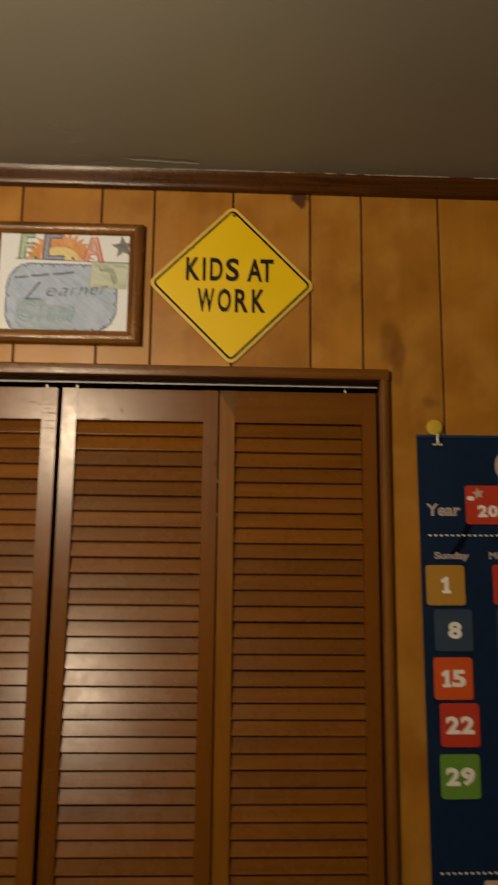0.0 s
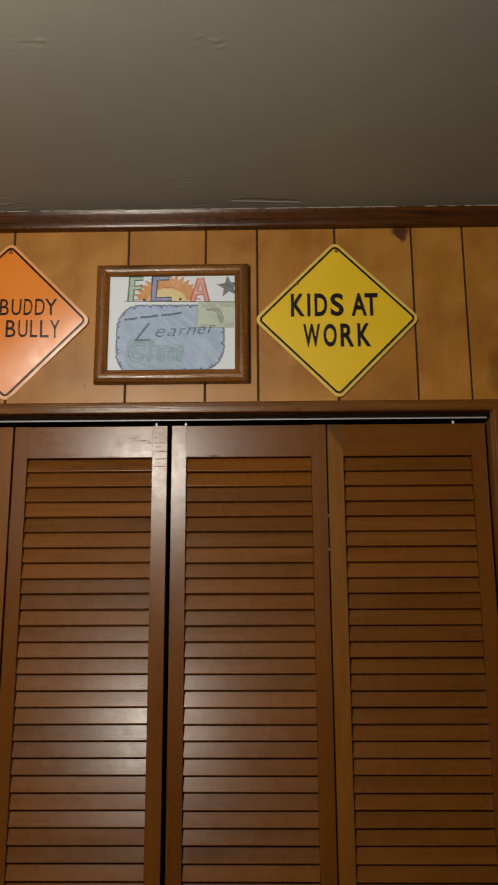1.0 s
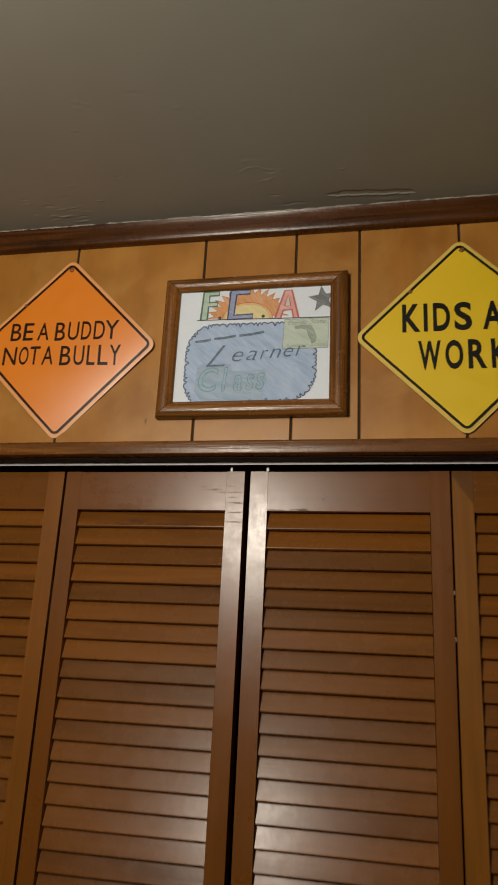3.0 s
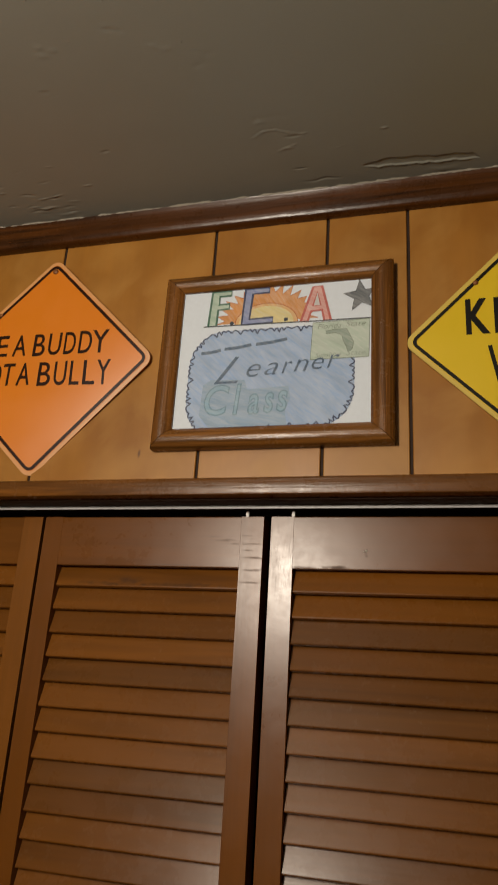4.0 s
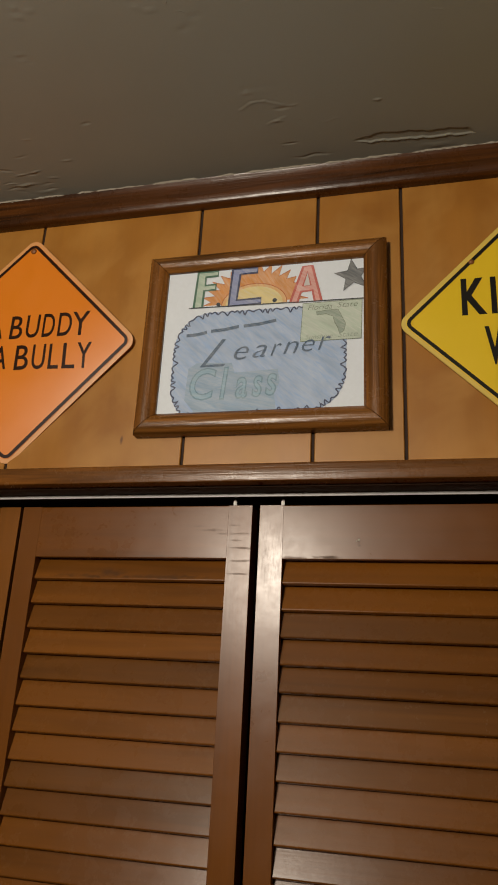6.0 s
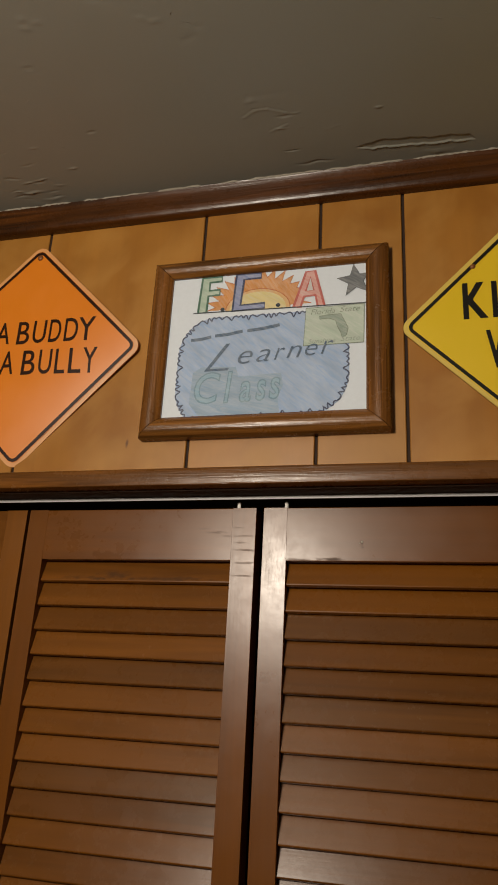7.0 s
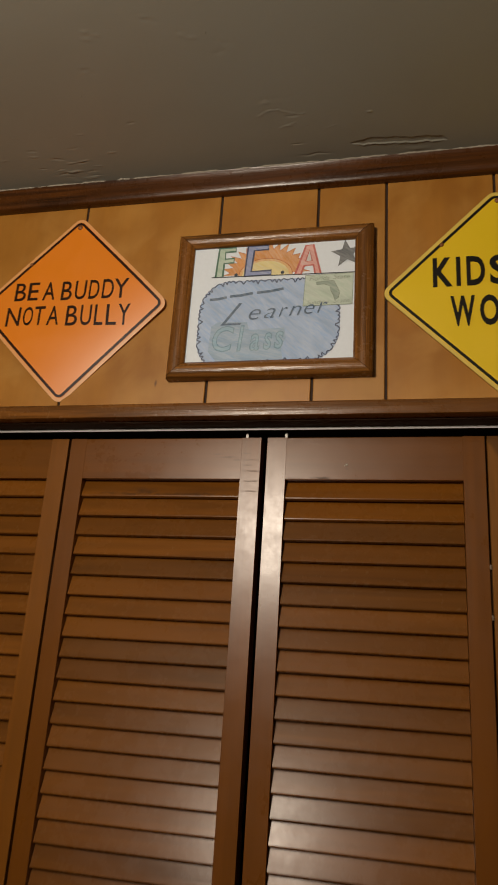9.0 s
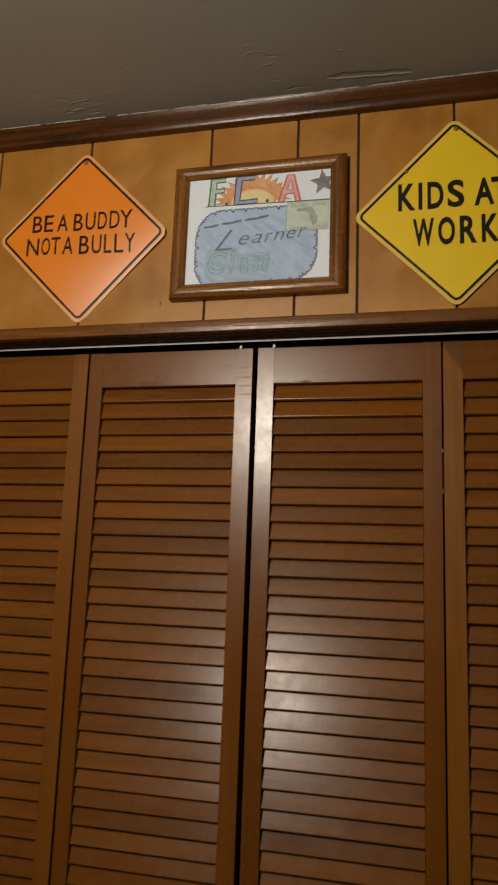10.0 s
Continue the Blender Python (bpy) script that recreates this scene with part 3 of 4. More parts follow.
def louvered_door(x0, x1, left, right, pins, label, seed, worn={}, rail=DOOR_X, tones={}, lift=0.0, slipped=()):
    """A door leaf: stiles of the given widths, three rails, slats and guide pins."""
    y0, y1, top, foot = DOOR_Y, DOOR_Y + 0.028, 2.0110, 0.015
    leaf = thing("louvered_door", ((x0 + x1) / 2, y0 + 0.014, foot), label, "closet door", "closet bifold doors")
    part("stile", box(x0, x0 + left, y0, y1, foot, top, 0.0003, 1), worn.get("left", DOOR_Z), leaf)
    part("stile", box(x1 - right, x1, y0, y1, foot, top, 0.0003, 1), worn.get("right", DOOR_Z), leaf)
    inner0, inner1 = x0 + left + 0.0003, x1 - right - 0.0003
    for name, z0, z1 in (("top_rail", 1.9478, top - 0.0004), ("middle_rail", 0.845, 0.925), ("bottom_rail", foot, 0.19)):
        part(name, rail_bar(inner0 - 0.0003, inner1 + 0.0003, y0 + 0.0002, y1 - 0.001, z0, z1, 0.0008), rail if name == "top_rail" else DOOR_X, leaf)
    me = slat_mesh(inner1 - inner0 - 0.0004)
    rnd = random.Random(seed)
    z, index = 1.9188 + lift, 0
    shaded = {}
    while z > 0.20:
        if not 0.82 < z < 0.926:
            slat = new("slat", me)
            if index in tones:
                if tones[index] not in shaded:
                    shaded[tones[index]] = me.copy()
                    shaded[tones[index]].materials[0] = tones[index]
                slat.data = shaded[tones[index]]
            slat.parent = leaf
            slat.location = Vector(((inner0 + inner1) / 2, y0 + 0.0090 + rnd.uniform(-0.0005, 0.0005), z + rnd.uniform(-0.0005, 0.0005))) - ORIGIN[leaf]
            slat.rotation_euler = (rnd.uniform(-0.03, 0.03), rnd.uniform(-0.0015, 0.0015), 0)
            if index in slipped:
                slat.rotation_euler.x -= 0.10
        z -= PITCH
        index += 1
    for x in pins:
        bm = bmesh.new()
        add_box(bm, x - 0.0019, x + 0.0019, y0 + 0.0005, y0 + 0.0043, top - 0.001, top + 0.0072)
        bmesh.ops.bevel(bm, geom=bm.edges[:], offset=0.0008, segments=2, affect="EDGES")
        part("guide_pin", bm, PIN, leaf, "white nylon guide pin")
    return leaf


louvered_door(-0.6165, -0.3095, 0.029, 0.0285, (-0.575,), "dark brown lacquered louvered door leaf beside the jamb", 1, {"right": STILE_LIGHT})
leaf_b = louvered_door(-0.3052, -0.0040, 0.0262, 0.0290, (-0.026,), "brown lacquered louvered door leaf, crackled glossy stile", 2, {"right": STILE_WORN}, RAIL_B, {0: KNOTTED, 4: SLAT_DARK, 8: SLAT_DARK, 10: SLAT_WARM}, 0.001)
leaf_c = louvered_door(0.0050, 0.3070, 0.0285, 0.0290, (0.032,), "brown louvered door leaf with worn glossy stile", 3, {"left": STILE_GLOSSY}, RAIL_C, {0: SLAT_WARM, 1: SLAT_WARM, 2: SLAT_DARK, 5: SLAT_DARK})
leaf_d = louvered_door(0.3100, 0.6175, 0.0300, 0.0280, (0.557,), "dark brown louvered door leaf hinged at the jamb", 4, {"left": STILE_MITRED}, tones={14: SLAT_DARK}, slipped=(13,))

for x, z, r in ((0.1205, 1.9700, 0.0013), (0.1178, 1.9685, 0.0008)):
    smooth(part("paint_chip", disc(bmesh.new(), x, DOOR_Y + 0.0004, z, r, 0.0004, 10, 0.0003), CREAM, leaf_c, "tiny pale chip in the lacquer"))


def door_hinge(leaf, x, z, back, glints):
    hinge = part("hinge", box(x - 0.0016, x + 0.0016, DOOR_Y + back + 0.0022, DOOR_Y + back + 0.0040, z - 0.032, z + 0.032), HINGE, leaf, "small dull metal hinge")
    for a, b in ((-0.032, -0.0115), (-0.011, 0.0105), (0.011, 0.032)):
        bm = bmesh.new()
        ring = [[bm.verts.new((x + 0.0022 * math.cos(t), DOOR_Y + back - 0.0002 + 0.0022 * math.sin(t), z + h)) for t in (2 * math.pi * s / 10 for s in range(10))] for h in (a, b)]
        for s in range(10):
            bm.faces.new((ring[0][s], ring[0][(s + 1) % 10], ring[1][(s + 1) % 10], ring[1][s]))
        bm.faces.new(ring[0][::-1])
        bm.faces.new(ring[1])
        smooth(part("knuckle", bm, HINGE, hinge))
    # small stubs added to show the hinge ends catching light
    for end in glints:
        smooth(part("hinge_tip", box(x - 0.0016, x + 0.0016, DOOR_Y + back - 0.0095, DOOR_Y + back - 0.0015, z + end - 0.0035, z + end + 0.0035, 0.0012), HINGE_GLINT, hinge, "pale stub added for the lit, worn end of the hinge"))


for leaf, x, back, glints in ((leaf_b, -0.3074, 0.008, ()), (leaf_d, 0.3085, 0.008, (-0.032, 0.032))):
    for z in (1.80, 1.00, 0.25):
        door_hinge(leaf, x, z, back, glints)


# ---- signs ----
def close_spaced(outline, step=0.006):
    out = []
    for (a, b), (c, d) in zip(outline, outline[1:] + outline[:1]):
        count = max(1, int(math.hypot(c - a, d - b) / step))
        out += [(a + (c - a) * k / count, b + (d - b) * k / count) for k in range(count)]
    return out


def sheet(outline, cx, cz, front, back, rings=14):
    """A plate of many small faces, so that it can be bent."""
    outline = close_spaced(outline)
    bm = bmesh.new()
    sides = []
    for y in (front, back):
        loops = [[bm.verts.new((cx + (x - cx) * k / rings, y, cz + (z - cz) * k / rings)) for x, z in outline] for k in range(1, rings + 1)]
        hub = bm.verts.new((cx, y, cz))
        count = len(outline)
        for i in range(count):
            j = (i + 1) % count
            bm.faces.new((hub, loops[0][i], loops[0][j]))
            for a, b in zip(loops, loops[1:]):
                bm.faces.new((a[i], b[i], b[j], a[j]))
        sides.append(loops[-1])
    for i in range(len(outline)):
        j = (i + 1) % len(outline)
        bm.faces.new((sides[0][i], sides[0][j], sides[1][j], sides[1][i]))
    return bm


def warning_sign(cx, cz, half, face, rim, ink, rows, bold, label, tacks, bow=0.0, way=(1.0, 0.0), nudge=0.0):
    """A thin plastic sign; bow: how strongly its sheet curls back to the wall in the given direction."""
    sign = thing("warning_sign", (cx, -0.003, cz), label, "sign", "diamond signs on the wall")

    def bent(bm):
        for v in bm.verts:
            run = max(0.0, (v.co.x - cx) * way[0] + (v.co.z - cz) * way[1])
            v.co.y += bow * (run * run - 0.0112)
        return bm

    smooth(part("plate", bent(sheet(diamond(cx, cz, half, 0.014), cx, cz, -0.0048, -0.0030)), rim, sign), 30)
    smooth(part("face", bent(sheet(diamond(cx, cz, half - 0.0055, 0.010), cx, cz, -0.0052, -0.0046)), face, sign), 30)
    edge = bmesh.new()
    ribbon(edge, close_spaced(diamond(cx, cz, half - 0.0085, 0.008)), 0.0042, -0.0056, closed=True)
    part("border", bent(edge), ink, sign, "dark border line")
    for text, x0, x1, z0, z1 in rows:
        part("lettering", bent(lettering(text, x0, x1, z0, z1, -0.0053, bold)), ink, sign)
    for ox, oz, r in tacks:
        smooth(part("tack", bent(disc(bmesh.new(), cx + ox, -0.0050, cz + oz, r, 0.0012, 14, 0.0015)), BRASS, sign, "small rust-brown tack"), 50)
    sign.location.x += nudge
    return sign


warning_sign(0.331, 2.2105, 0.1565, YELLOW, YELLOW_RIM, BLACK, (("K", 0.242, 0.269, 2.216, 2.263), ("I", 0.274, 0.28, 2.216, 2.263), ("D", 0.288, 0.313, 2.216, 2.263), ("S", 0.319, 0.345, 2.216, 2.263),
              ("A", 0.36, 0.39, 2.216, 2.2625), ("T", 0.386, 0.412, 2.216, 2.2625),
              ("W", 0.265, 0.298, 2.1535, 2.2005), ("O", 0.304, 0.33, 2.1535, 2.2005), ("R", 0.337, 0.363, 2.1535, 2.2005), ("K", 0.37, 0.396, 2.1535, 2.2005)), 0.027,
             "yellow diamond sign lettered KIDS AT WORK", ((0.003, 0.142, 0.0040), (-0.076, 0.074, 0.0032)), nudge=-0.0013)
warning_sign(-0.313, 2.2120, 0.1565, ORANGE, ORANGE_RIM, BROWN_PRINT, (("B", -0.409, -0.39, 2.2235, 2.2555), ("E", -0.386, -0.368, 2.2235, 2.2555), ("A", -0.36, -0.339, 2.2228, 2.2548),
              ("B", -0.328, -0.31, 2.221, 2.2542), ("U", -0.305, -0.286, 2.221, 2.2542), ("D", -0.281, -0.264, 2.221, 2.2542), ("D", -0.259, -0.24, 2.221, 2.2542), ("Y", -0.24, -0.216, 2.221, 2.2542),
              ("N", -0.417, -0.393, 2.1792, 2.212), ("O", -0.388, -0.371, 2.1792, 2.212), ("T", -0.369, -0.351, 2.1792, 2.212), ("A", -0.346, -0.326, 2.1785, 2.2115),
              ("B", -0.314, -0.295, 2.1765, 2.2108), ("U", -0.29, -0.272, 2.1765, 2.2108), ("L", -0.267, -0.253, 2.1765, 2.2108), ("L", -0.248, -0.231, 2.1765, 2.2108), ("Y", -0.229, -0.21, 2.1765, 2.2108)), 0.004,
             "orange diamond sign lettered BE A BUDDY NOT A BULLY", ((0.0, 0.141, 0.0042), (-0.076, 0.077, 0.0030)), 0.95, (0.58, -0.81))


# ---- framed drawing ----
PX0, PX1, PZ0, PZ1 = -0.1150, 0.1310, 2.1090, 2.3010      # what shows of the paper
FX0, FX1, FZ0, FZ1 = -0.1405, 0.1582, 2.0830, 2.3240      # the frame's outside


def frame_side(which):
    """One mitred side of the picture frame: a rounded outer shoulder, a hollow and an inner lip."""
    profile = [(0.0, 0.0), (0.0, 0.0120), (0.07, 0.0155), (0.18, 0.0180), (0.32, 0.0192), (0.48, 0.0194), (0.64, 0.0183), (0.80, 0.0160), (0.92, 0.0130), (1.0, 0.0112), (1.0, 0.0)]
    bm = bmesh.new()
    ends = []
    for k in (0, 1):
        row = []
        for a, out in profile:
            x0, x1 = FX0 + (PX0 - FX0) * a, FX1 + (PX1 - FX1) * a
            z0, z1 = FZ0 + (PZ0 - FZ0) * a, FZ1 + (PZ1 - FZ1) * a
            x0, x1, z0, z1 = (x0 + 0.0006, x1 - 0.0006, z0, z1) if which in ("top", "bottom") else (x0, x1, z0 + 0.0003, z1 - 0.0003)
            x, z = {"top": ((x0, x1)[k], z1), "bottom": ((x0, x1)[k], z0), "left": (x0, (z0, z1)[k]), "right": (x1, (z0, z1)[k])}[which]
            row.append(bm.verts.new((x, -0.0005 - out, z)))
        ends.append(row)
    for i in range(len(profile)):
        j = (i + 1) % len(profile)
        bm.faces.new((ends[0][i], ends[0][j], ends[1][j], ends[1][i]))
    bm.faces.new(ends[0][::-1])
    bm.faces.new(ends[1])
    return bm


picture = thing("framed_drawing", (0.01, -0.001, PZ0), "child's pencil drawing in a rounded brown wooden frame", "picture")
for which in ("top", "bottom", "left", "right"):
    smooth(part("frame_rail", frame_side(which), FRAME_X if which in ("top", "bottom") else FRAME_Z, picture), 30)
SHEET, LAYER = -0.0085, 0.00015
part("paper", box(PX0 - 0.004, PX1 + 0.004, SHEET, SHEET + 0.001, PZ0 - 0.004, PZ1 + 0.004), PAPER, picture, "white drawing paper")


def on(u, v):
    """Centimetres from the paper's top left corner to a place on the wall."""
    return PX0 + u / 100, PZ1 - v / 100


def kept(points):
    """Keeps an outline inside what the frame leaves open."""
    return [(min(max(x, PX0 - 0.003), PX1 + 0.003), min(max(z, PZ0 - 0.003), PZ1 + 0.003)) for x, z in points]


def patch(name, outline, material, layer, label=""):
    part(name, prism(kept([on(u, v) for u, v in outline]), SHEET - LAYER * layer, SHEET - LAYER * layer + 0.0003), material, picture, label)


def line(name, points, wide, material, layer, closed=False):
    bm = bmesh.new()
    ribbon(bm, kept([on(u, v) for u, v in points]), wide / 100, SHEET - LAYER * layer, closed)
    part(name, bm, material, picture)


INK = pencil("dark_pencil", (0.035, 0.045, 0.060), 0.12)
BLUE_INK = pencil("navy_pencil", (0.045, 0.060, 0.130), 0.15)
SLATE_INK = pencil("slate_pencil", (0.095, 0.150, 0.235), 0.22)
SKY = pencil("pale_blue_pencil", (0.350, 0.480, 0.710), 0.30, 0.75)
WASH = pencil("pale_teal_wash", (0.315, 0.435, 0.590), 0.25, 0.3)
TEAL = pencil("teal_pencil", (0.190, 0.320, 0.420), 0.25, 0.2)
PALE_TEAL = pencil("pale_teal_pencil", (0.310, 0.470, 0.600), 0.20, 0.2)
GREEN = pencil("green_pencil", (0.420, 0.560, 0.450), 0.45)
DARK_GREEN = pencil("dark_green_pencil", (0.060, 0.160, 0.110), 0.15)
DARK_RED = pencil("dark_red_pencil", (0.540, 0.130, 0.110), 0.15)
PALE_PENCIL = pencil("pale_grey_pencil", (0.620, 0.620, 0.610), 0.30)
BLUE = pencil("blue_pencil", (0.250, 0.300, 0.520), 0.35)
RED = pencil("red_pencil", (0.700, 0.330, 0.290), 0.40)
SUN = pencil("yellow_pencil", (0.760, 0.640, 0.300), 0.30)
GLOW = pencil("orange_pencil", (0.680, 0.300, 0.090), 0.28, 1.0)
PEACH = pencil("peach_pencil", (0.740, 0.450, 0.200), 0.30, 1.0)
RAY = pencil("rust_pencil", (0.480, 0.130, 0.035), 0.15)
GREY = pencil("grey_pencil", (0.150, 0.165, 0.180), 0.22)
MINT = pencil("mint_pencil", (0.480, 0.580, 0.490), 0.35)
LAND = pencil("grey_green_pencil", (0.270, 0.350, 0.290), 0.30)
MOSS = pencil("moss_pencil", (0.190, 0.240, 0.170), 0.25)


def arc(cu, cv, ru, rv, a0, a1, steps=24):
    return [(cu + ru * math.cos(radians(a0 + (a1 - a0) * k / steps)), cv - rv * math.sin(radians(a0 + (a1 - a0) * k / steps))) for k in range(steps + 1)]


# half sun with its glow and zigzag rays
SUN_U, SUN_V = 11.3, 5.2
rays = []
for k in range(31):
    a = radians(3 + 174 * k / 30)
    far = (1.08, 0.88)[k % 2] + 0.05 * math.sin(k * 2.7)
    rays.append((SUN_U + 6.2 * far * math.cos(a), SUN_V - 5.3 * far * math.sin(a)))
patch("sun_glow", rays, GLOW, 1)
line("sun_ray", rays, 0.12, RAY, 3)
patch("sun_disc", arc(SUN_U, SUN_V, 4.1, 2.9, 0, 180), PEACH, 2)
patch("sun_core", arc(SUN_U, SUN_V, 3.6, 2.5, 0, 180), SUN, 3)
line("sun_outline", arc(SUN_U, SUN_V, 4.1, 2.9, 0, 180), 0.10, RAY, 3)


def block_letter(outline, fill, stroke):
    patch("block_letter", outline, fill, 4)
    line("letter_outline", outline, 0.30, stroke, 5, closed=True)


block_letter([(3.9, 0.1), (6.5, 0.05), (6.5, 0.75), (4.9, 0.8), (4.9, 2.0), (6.3, 1.95), (6.3, 2.7), (4.8, 2.75), (4.7, 5.05), (3.6, 5.1)], GREEN, DARK_GREEN)
block_letter([(8.4, 0.05), (11.6, 0.0), (11.6, 0.75), (9.4, 0.8), (9.1, 4.45), (12.2, 4.4), (12.2, 5.15), (8.1, 5.2)], BLUE, BLUE_INK)
block_letter([(17.3, 0.5), (18.4, 0.45), (19.6, 5.35), (18.8, 5.4), (18.5, 3.9), (17.1, 3.95), (16.7, 5.4), (15.8, 5.4)], RED, DARK_RED)
patch("letter_hollow", [(17.85, 1.3), (18.3, 3.2), (17.3, 3.25)], PALE_PENCIL, 5)
line("letter_outline", [(17.85, 1.3), (18.3, 3.2), (17.3, 3.25)], 0.22, DARK_RED, 6, True)
for u, v in ((6.8, 4.85), (13.9, 4.85)):
    patch("dot", arc(u, v, 0.28, 0.28, 0, 330, 10), INK, 5)
line("rule", [(3.0, 5.10), (10.0, 5.22), (17.0, 5.38), (24.6, 5.48)], 0.13, INK, 6)
patch("star", [(23.35 + r * math.cos(radians(96 + 36 * k)), 2.3 - r * math.sin(radians(96 + 36 * k))) for k in range(10) for r in ((2.3, 0.95)[k % 2],)], GREY, 4, "grey star")
line("star_outline", [(23.35 + r * math.cos(radians(96 + 36 * k)), 2.3 - r * math.sin(radians(96 + 36 * k))) for k in range(10) for r in ((2.3, 0.95)[k % 2],)], 0.08, INK, 5, True)

# the blue cloud with its scalloped outline
cloud = []
for cu, cv, ru, rv, a0 in ((19.4, 9.0, 3.2, 3.0, 0), (5.9, 10.8, 4.4, 4.9, 90), (4.7, 15.4, 3.2, 4.5, 180), (18.3, 14.6, 4.3, 4.8, 270)):
    cloud += arc(cu, cv, ru, rv, a0, a0 + 90, 8)
patch("cloud", cloud, SKY, 2)
patch("wash", [(3.6, 13.4), (4.6, 12.7), (9.0, 12.9), (9.4, 14.2), (14.6, 14.0), (14.9, 15.6), (14.3, 17.2), (14.6, 19.3), (5.0, 19.4), (3.4, 17.5)], WASH, 3)


def scallops(points, step=0.86, swell=0.62):
    out, total = [], 0.0
    ring = points + points[:1]
    for (a, b), (c, d) in zip(ring, ring[1:]):
        run = math.hypot(c - a, d - b)
        count = max(1, round(run / 0.11))
        for k in range(count):
            s = k / count
            run_on = total + run * s
            q = (1 - abs(math.sin(math.pi * (run_on + 0.25 * math.sin(run_on * 1.7)) / step))) * (0.8 + 0.45 * math.sin(run_on * 2.3 + 1.0))
            n = ((d - b) / run, -(c - a) / run)
            out.append((a + (c - a) * s - n[0] * -swell * q, b + (d - b) * s + n[1] * swell * q))
        total += run
    return out


line("scalloped_outline", scallops(cloud), 0.17, BLUE_INK, 4, True)

# the card with the map
patch("map_card", [(17.4, 5.65), (24.4, 5.6), (24.3, 10.7), (17.2, 10.7)], MINT, 5, "pale green map card")
line("card_outline", [(17.4, 5.65), (24.4, 5.6), (24.3, 10.7), (17.2, 10.7)], 0.1, MOSS, 6, True)
land = [(19.0, 6.9), (20.2, 6.75), (21.6, 6.75), (22.0, 7.6), (22.5, 8.7), (22.3, 9.6), (21.8, 10.0), (21.6, 9.2), (21.2, 8.4), (21.0, 7.6), (20.2, 7.25), (19.1, 7.3)]
patch("map", land, LAND, 6)
line("map_outline", land, 0.08, MOSS, 7, True)


def words(text, u0, u1, v0, v1, material, layer, bold=0.0, slant=0.0):
    (x0, z1), (x1, z0) = on(u0, v0), on(u1, v1)
    part("lettering", lettering(text, x0, x1, z0, z1, SHEET - LAYER * layer, bold, slant, 0.0001), material, picture)


words("Florida", 18.0, 20.9, 5.9, 6.6, MOSS, 6, -0.01, 0.3)
words("State", 21.5, 23.9, 5.8, 6.5, MOSS, 6, -0.01, 0.3)
words("Sunshine", 17.8, 21.0, 9.85, 10.45, LAND, 7, -0.01, 0.3)
words("State", 21.6, 23.9, 9.75, 10.4, LAND, 7, -0.01, 0.3)
words("L", 5.0, 8.2, 9.7, 13.3, SLATE_INK, 5, -0.016, 0.5)
for letter, u0, u1, v0, v1 in (("e", 9.2, 11.0, 10.85, 12.55), ("a", 11.5, 13.2, 10.8, 12.4), ("r", 13.7, 15.0, 10.75, 12.3), ("n", 15.2, 17.0, 10.6, 12.15), ("e", 17.4, 18.9, 10.5, 12.0), ("r", 19.3, 20.8, 10.2, 11.9)):
    words(letter, u0, u1, v0, v1, SLATE_INK, 8, -0.013, 0.35)
for letter, u0, u1, v0, v1 in (("C", 3.9, 7.2, 13.4, 17.6), ("l", 7.7, 8.7, 13.4, 17.6), ("a", 9.6, 11.1, 14.8, 17.6), ("s", 11.6, 12.9, 14.7, 17.5), ("s", 13.2, 14.6, 14.5, 17.4)):
    words(letter, u0, u1, v0, v1, TEAL, 4, 0.03, 0.15)
    words(letter, u0 + 0.18, u1 - 0.18, v0 + 0.18, v1 - 0.18, PALE_TEAL, 5, 0.0, 0.15)
# a line that stays unlettered: plain pencil bars
for u0, v0, u1, v1 in ((3.0, 8.9, 5.6, 8.6), (6.1, 8.5, 9.6, 8.1), (10.2, 8.1, 14.2, 7.6)):
    line("pencil_bar", [(u0, v0), ((u0 + u1) / 2, (v0 + v1) / 2 + 0.1), (u1, v1)], 0.42, SLATE_INK, 5)

# ---- calendar chart ----
chart = thing("calendar_chart", (0.99, -0.003, 1.917), "navy cloth calendar chart with coloured number cards", "calendar", kind="")
CX0, CX1, CZ0, CZ1 = 0.6845, 1.300, 0.900, 1.917


def chart_cloth():
    bm = bmesh.new()
    nx, nz = 40, 66
    grid = []
    for j in range(nz + 1):
        for i in range(nx + 1):
            x, z = CX0 + (CX1 - CX0) * i / nx, CZ0 + (CZ1 - CZ0) * j / nz
            sag = 0.0015 * noise.noise((x * 9, z * 5, 0.0)) - 0.0015
            grid.append(bm.verts.new((x, -0.005 + sag, z - 0.002 * noise.noise((x * 4, 3.0, 0.0)) * (j == nz))))
    w = nx + 1
    for j in range(nz):
        for i in range(nx):
            bm.faces.new((grid[j * w + i], grid[j * w + i + 1], grid[(j + 1) * w + i + 1], grid[(j + 1) * w + i]))
    bmesh.ops.solidify(bm, geom=bm.faces[:], thickness=0.0012)
    return bm


chart.location, chart.rotation_euler.y = (0.9872, -0.003, 1.921), -0.0074      # it hangs a little askew
smooth(part("cloth", chart_cloth(), NAVY, chart, "navy blue cloth"), 60)
part("top_hem", box(CX0 + 0.0005, CX1, -0.0095, -0.0045, CZ1 - 0.004, CZ1 + 0.0015, 0.001), NAVY, chart)
ROW = -0.0098


